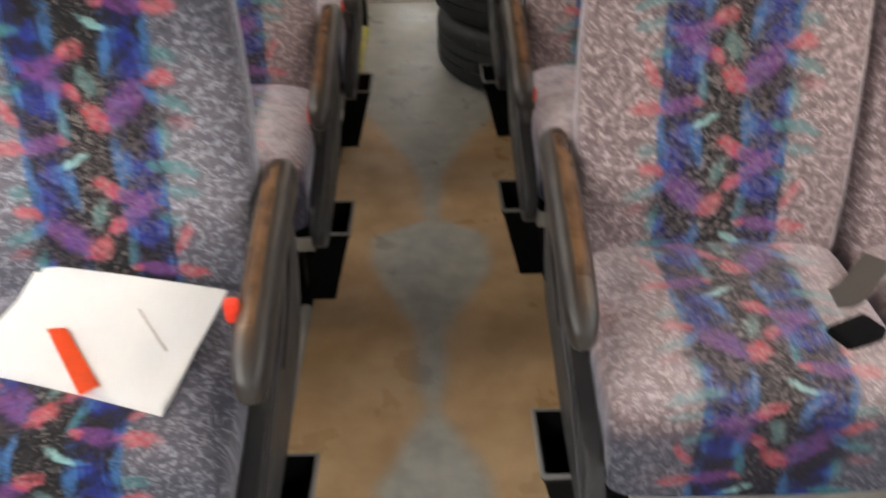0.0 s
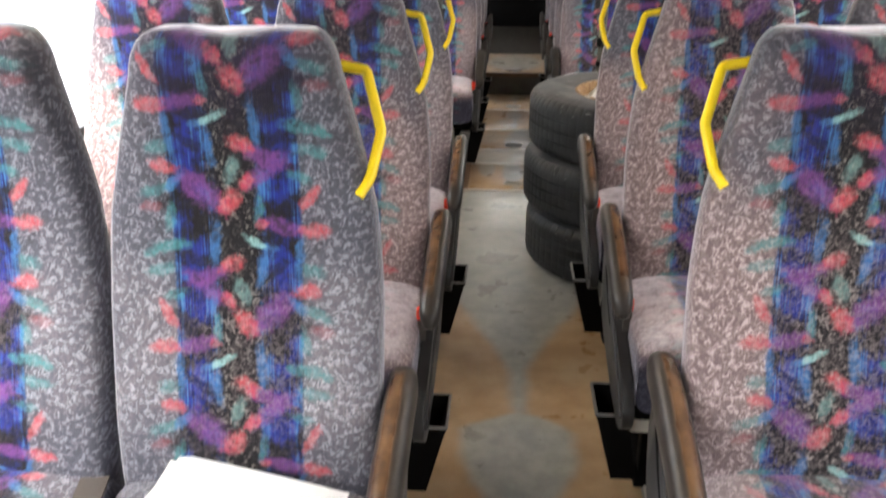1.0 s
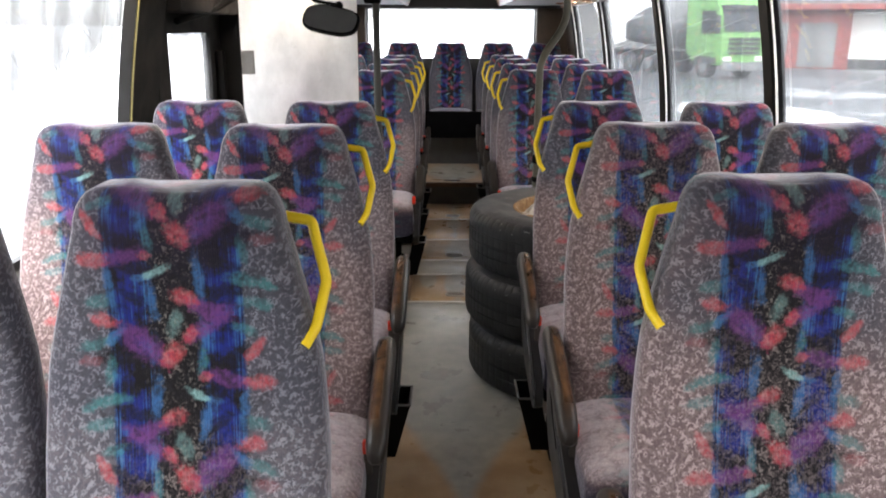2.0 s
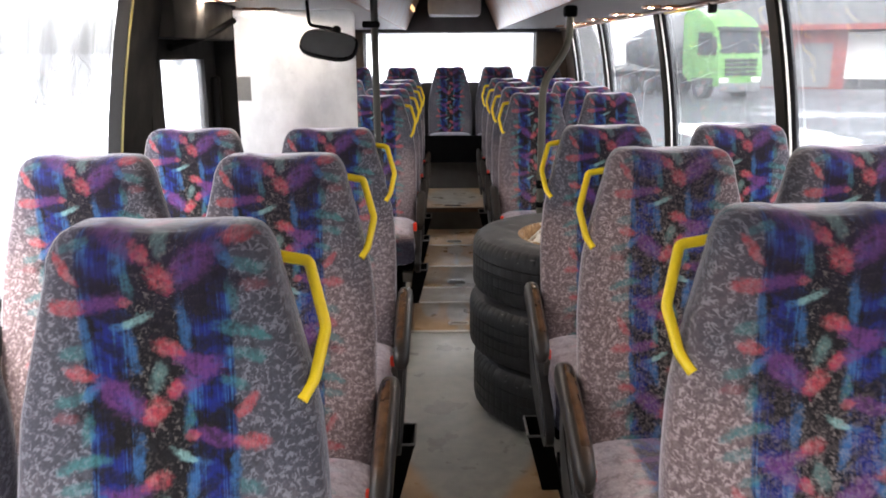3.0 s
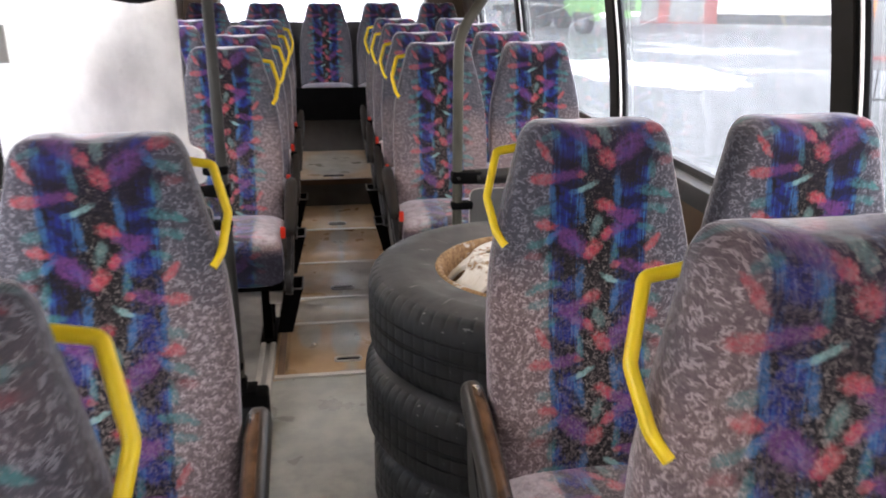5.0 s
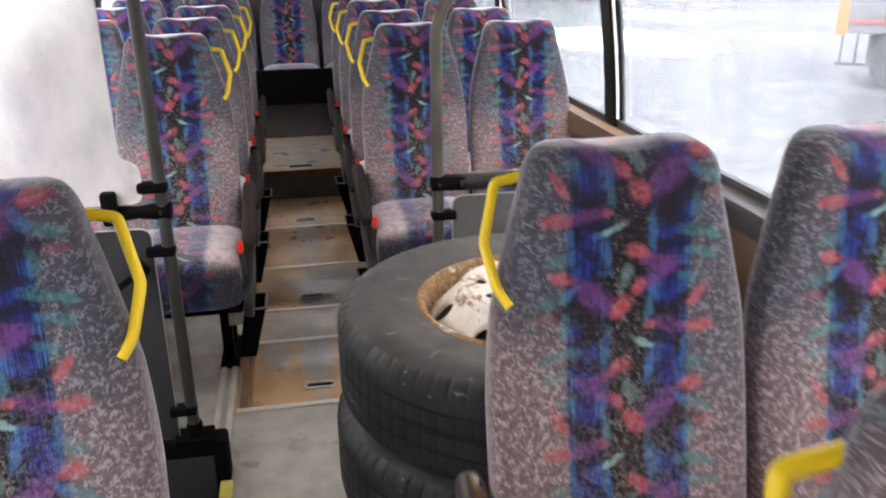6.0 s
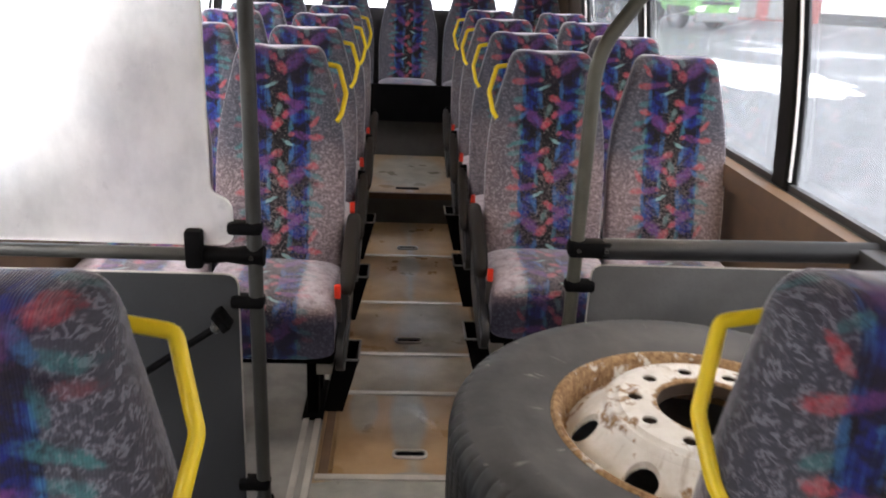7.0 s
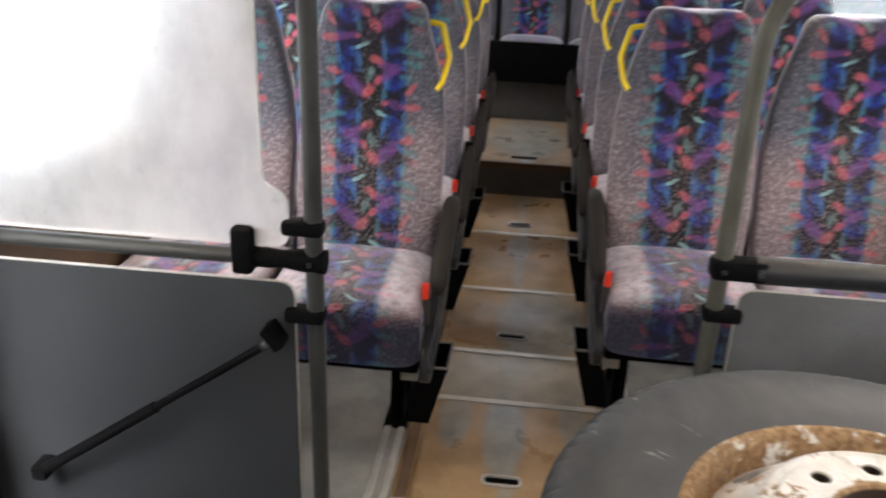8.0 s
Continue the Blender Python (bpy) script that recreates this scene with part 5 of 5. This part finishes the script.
def lorry(m):
    ob = thing("lorry", "bright green lorry cab with a grey drum body", "lorry", m)
    bm = bmesh.new()
    outline = [(-1.25, 0.55), (-1.30, 1.2), (-1.22, 1.95), (-0.98, 2.95), (-0.62, 3.35), (0.2, 3.75), (0.95, 3.8), (1.05, 3.5), (1.05, 0.9), (0.4, 0.9), (0.3, 0.55)]
    path = rounded([(a, b, 0) for a, b in outline + outline[:1]], 0.25, 3)
    slab(bm, [(p.x, p.y) for p in path[:-1]], "x", -1.2, 1.2, 0.14)
    cab = part("cab", bm, "green", ob)
    bm = bmesh.new()
    slab(bm, [(-1.28, 1.95), (-1.02, 2.85), (-0.96, 2.85), (-1.2, 1.95)], "x", -1.06, 1.06, 0.01)
    part("windscreen", bm, "window", cab)
    bm = bmesh.new()
    slab(bm, [(-1.20, 2.86), (-1.16, 3.02), (-0.86, 3.02), (-0.9, 2.86)], "x", -1.1, 1.1, 0.02)
    part("sun_visor", bm, "dark", cab)
    for s in (-1, 1):
        bm = bmesh.new()
        slab(bm, [(-1.0, 2.0), (-0.78, 2.8), (0.05, 2.8), (0.05, 1.85), (-0.6, 1.85)], "x", *sorted((s * 1.19, s * 1.215)))
        part("side_window", bm, "window", cab, smooth=False)
        bm = bmesh.new()
        box(bm, s * 0.88 - 0.22, s * 0.88 + 0.22, -1.35, -1.24, 0.72, 0.92, 0.03)
        part("headlight", bm, "trim", cab)
        bm = bmesh.new()
        box(bm, s * 1.42 - 0.10, s * 1.42 + 0.10, -1.25, -1.10, 1.85, 2.6, 0.04)
        part("wing_mirror", bm, "dark", cab)
        bm = boxes((*sorted((s * 1.205, s * 1.225)), -1.0, 0.3, 0.62, 0.9))
        part("step", bm, "dark", cab, smooth=False)
    bm = bmesh.new()
    box(bm, -1.12, 1.12, -1.38, -1.22, 0.32, 0.68, 0.05)
    part("bumper", bm, "tank", ob, "grey bumper")
    bm = bmesh.new()
    for k in range(4):
        box(bm, -0.85, 0.85, -1.335, -1.27, 1.0 + 0.19 * k, 1.13 + 0.19 * k, 0.02)
    part("grille", bm, "dark", ob, "dark slatted grille")
    bm = boxes((-0.5, 0.5, -0.8, 7.2, 0.75, 1.05))
    part("chassis", bm, "black", ob, smooth=False)
    # drum enlarged to stand for seats mirrored in the window panes
    bm = bmesh.new()
    tube(bm, [(0, 1.4, 2.3), (0, 2.3, 2.5), (0, 4.3, 2.7), (0, 6.2, 2.8), (0, 7.2, 2.9)], 1.45, 28, (0.5, 0.95, 1.05, 0.95, 0.5))
    part("drum", bm, "tank", ob, "grey round drum, enlarged for reflections in the panes")
    for y in (-0.2, 3.6, 5.0):
        for s in (-1, 1):
            bm = bmesh.new()
            tube(bm, [(s * 0.85, y, 0.5), (s * 1.18, y, 0.5)], 0.5, 20)
            wheel = part("wheel", bm, "tyre", ob)
            bm = bmesh.new()
            tube(bm, [(s * 1.10, y, 0.5), (s * 1.19, y, 0.5)], 0.27, 16)
            part("rim", bm, "tank", wheel)
    return ob


lorry(pose(12.6, 38.5, GROUND, 0, 0, 24) @ Matrix.Scale(1.05, 4))


def shed(m):
    ob = thing("yard_building", "low yard building with a red front, white wall and red eaves", "building", m)
    bm = boxes((0, 5.6, 0, 8, 0, 3.2))
    part("wall", bm, "redpaint", ob, "red boarded wall", smooth=False)
    bm = boxes((5.61, 34, 0.5, 8, 0, 3.0))
    part("wall", bm, "palewall", ob, "white wall", smooth=False)
    bm = boxes((-0.6, 35, -0.8, 8.5, 3.2, 3.5))
    part("roof", bm, "redpaint", ob, "red eaves", smooth=False)
    for x in (0.5, 3.0):
        bm = boxes((x, x + 1.9, -0.05, 0.02, 0.1, 2.5))
        part("door", bm, "greywall", ob, "grey folding door", smooth=False)
    bm = boxes((5.61, 34, 0.42, 0.49, 0, 0.55))
    part("plinth", bm, "dark", ob, smooth=False)
    return ob


shed(pose(17.0, 48.5, GROUND, 0, 0, -24))


def hall(m, w, d, h, label):
    ob = thing("far_hall", label, "building", m)
    bm = boxes((-w / 2, w / 2, 0, d, 0, h))
    part("wall", bm, "greywall", ob, smooth=False)
    bm = boxes((-w / 2 - 0.3, w / 2 + 0.3, -0.3, d + 0.3, h, h + 0.4))
    part("roof", bm, "tank", ob, smooth=False)
    for k in range(int(w // 6)):
        bm = boxes((-w / 2 + 6 * k + 0.0, -w / 2 + 6 * k + 0.25, -0.12, -0.01, 0, h))
        part("pilaster", bm, "tank", ob, smooth=False)
    return ob


hall(pose(32, 75, GROUND, 0, 0, -22), 70, 20, 9, "long grey hall behind the yard")
hall(pose(-20, 14, GROUND, 0, 0, 90), 44, 10, 5, "pale grey building beside the bus")


def car(m, mat, label):
    ob = thing("parked_car", label, "car", m, group="parked cars")
    bm = bmesh.new()
    slab(bm, [(-2.1, 0.35), (-2.1, 0.85), (-1.2, 0.95), (-0.6, 1.45), (1.2, 1.48), (1.9, 0.95), (2.1, 0.85), (2.1, 0.35)], "x", -0.85, 0.85, 0.08)
    part("body", bm, mat, ob)
    bm = bmesh.new()
    slab(bm, [(-1.0, 0.98), (-0.55, 1.38), (1.1, 1.40), (1.6, 0.98)], "x", -0.87, 0.87)
    part("windows", bm, "window", ob, smooth=False)
    for y in (-1.3, 1.3):
        for s in (-1, 1):
            bm = bmesh.new()
            tube(bm, [(s * 0.68, y, 0.32), (s * 0.88, y, 0.32)], 0.32, 16)
            part("wheel", bm, "tyre", ob)
    return ob


car(pose(30, 34, GROUND, 0, 0, 60), "palewall", "white car parked across the yard")
car(pose(33, 31, GROUND, 0, 0, 60), "tank", "grey car parked across the yard")


def service_truck(m):
    """The tail of a work truck: panelled body over a dark chassis, with an orange corner post."""
    ob = thing("service_truck", "grey work truck with orange corner posts and a dark chassis", "truck", m)
    bm = bmesh.new()
    box(bm, 0.05, 5.6, 0.02, 2.3, 0.86, 2.7, 0.04)
    body = part("body", bm, "tank", ob, "grey panelled truck body")
    for x in (0.0, 5.5):
        bm = bmesh.new()
        box(bm, x, x + 0.16, -0.03, 0.12, 0.84, 2.72, 0.02)
        part("corner_post", bm, "vehicle", body, "orange corner post")
    for k in range(4):
        bm = bmesh.new()
        box(bm, 0.28 + 1.3 * k, 1.45 + 1.3 * k, -0.012, 0.03, 1.14, 2.5, 0.01)
        part("panel", bm, "greywall", body)
    bm = boxes((0.17, 5.5, -0.02, 0.03, 1.02, 1.08))
    part("stripe", bm, "redpaint", body, "red stripe", smooth=False)
    bm = boxes((0.55, 6.6, 0.15, 2.1, 0.42, 0.855))
    part("chassis", bm, "black", ob, smooth=False)
    bm = bmesh.new()
    for x in (0.12, 0.34, 0.52):
        tube(bm, [(x, 0.05, 0.86), (x, 0.05, 0.38)], 0.018, 6)
    tube(bm, [(0.05, 0.05, 0.38), (0.60, 0.05, 0.38)], 0.025, 6)
    part("step", bm, "dark", ob, "dark tubular step")
    for x in (1.0, 4.6):
        for y in (0.05, 1.95):
            bm = bmesh.new()
            tube(bm, [(x, y, 0.46), (x, y + 0.3, 0.46)], 0.46, 20)
            wheel = part("wheel", bm, "tyre", ob)
            bm = bmesh.new()
            tube(bm, [(x, y - 0.01, 0.46), (x, y + 0.2, 0.46)], 0.24, 16)
            part("rim", bm, "dark", wheel)
    bm = bmesh.new()
    box(bm, 5.7, 7.4, 0.02, 2.3, 0.6, 2.5, 0.15)
    part("cab", bm, "vehicle", ob, "orange truck cab")
    return ob


service_truck(pose(8.70, 13.90, GROUND, 0, 0, -37))


def bare_shrub(m, seed, h=1.6):
    """A leafless shrub: forked twigs rising from one stool."""
    rng = random.Random(seed)
    bm = bmesh.new()
    for k in range(13):
        a, lean = rng.uniform(0, 2 * math.pi), rng.uniform(0.1, 0.7)
        p = Vector((0, 0, 0))
        d = Vector((math.cos(a) * lean, math.sin(a) * lean, 1)).normalized()
        pts = [p]
        for i in range(5):
            d = (d + Vector((rng.uniform(-0.25, 0.25), rng.uniform(-0.25, 0.25), rng.uniform(0, 0.2)))).normalized()
            p = p + d * h / 5
            pts.append(p)
        tube(bm, pts, 0.011, 5, (1, 0.8, 0.65, 0.5, 0.35, 0.15))
        for i in (2, 3, 4):
            q = pts[i]
            e = (d + Vector((rng.uniform(-1, 1), rng.uniform(-1, 1), 0.3))).normalized() * h * 0.22
            tube(bm, [q, q + e * 0.5, q + e], 0.008, 4, (1, 0.7, 0.3))
    ob = thing("bare_shrub", "dark leafless shrub standing in the snow", "shrub", m, group="roadside shrubs")
    part("twig_clump", bm, "bark", ob)
    return ob


for k, (x, y, z, h) in enumerate(((-5.4, 9.5, 0.1, 1.5), (-6.2, 12.5, 0.2, 1.9), (-7.2, 16.0, 0.1, 2.2), (-5.0, 6.2, 0.0, 1.2), (-8.0, 20.0, 0.4, 2.4))):
    bare_shrub(pose(x, y, z - 0.3), 10 + k, h)
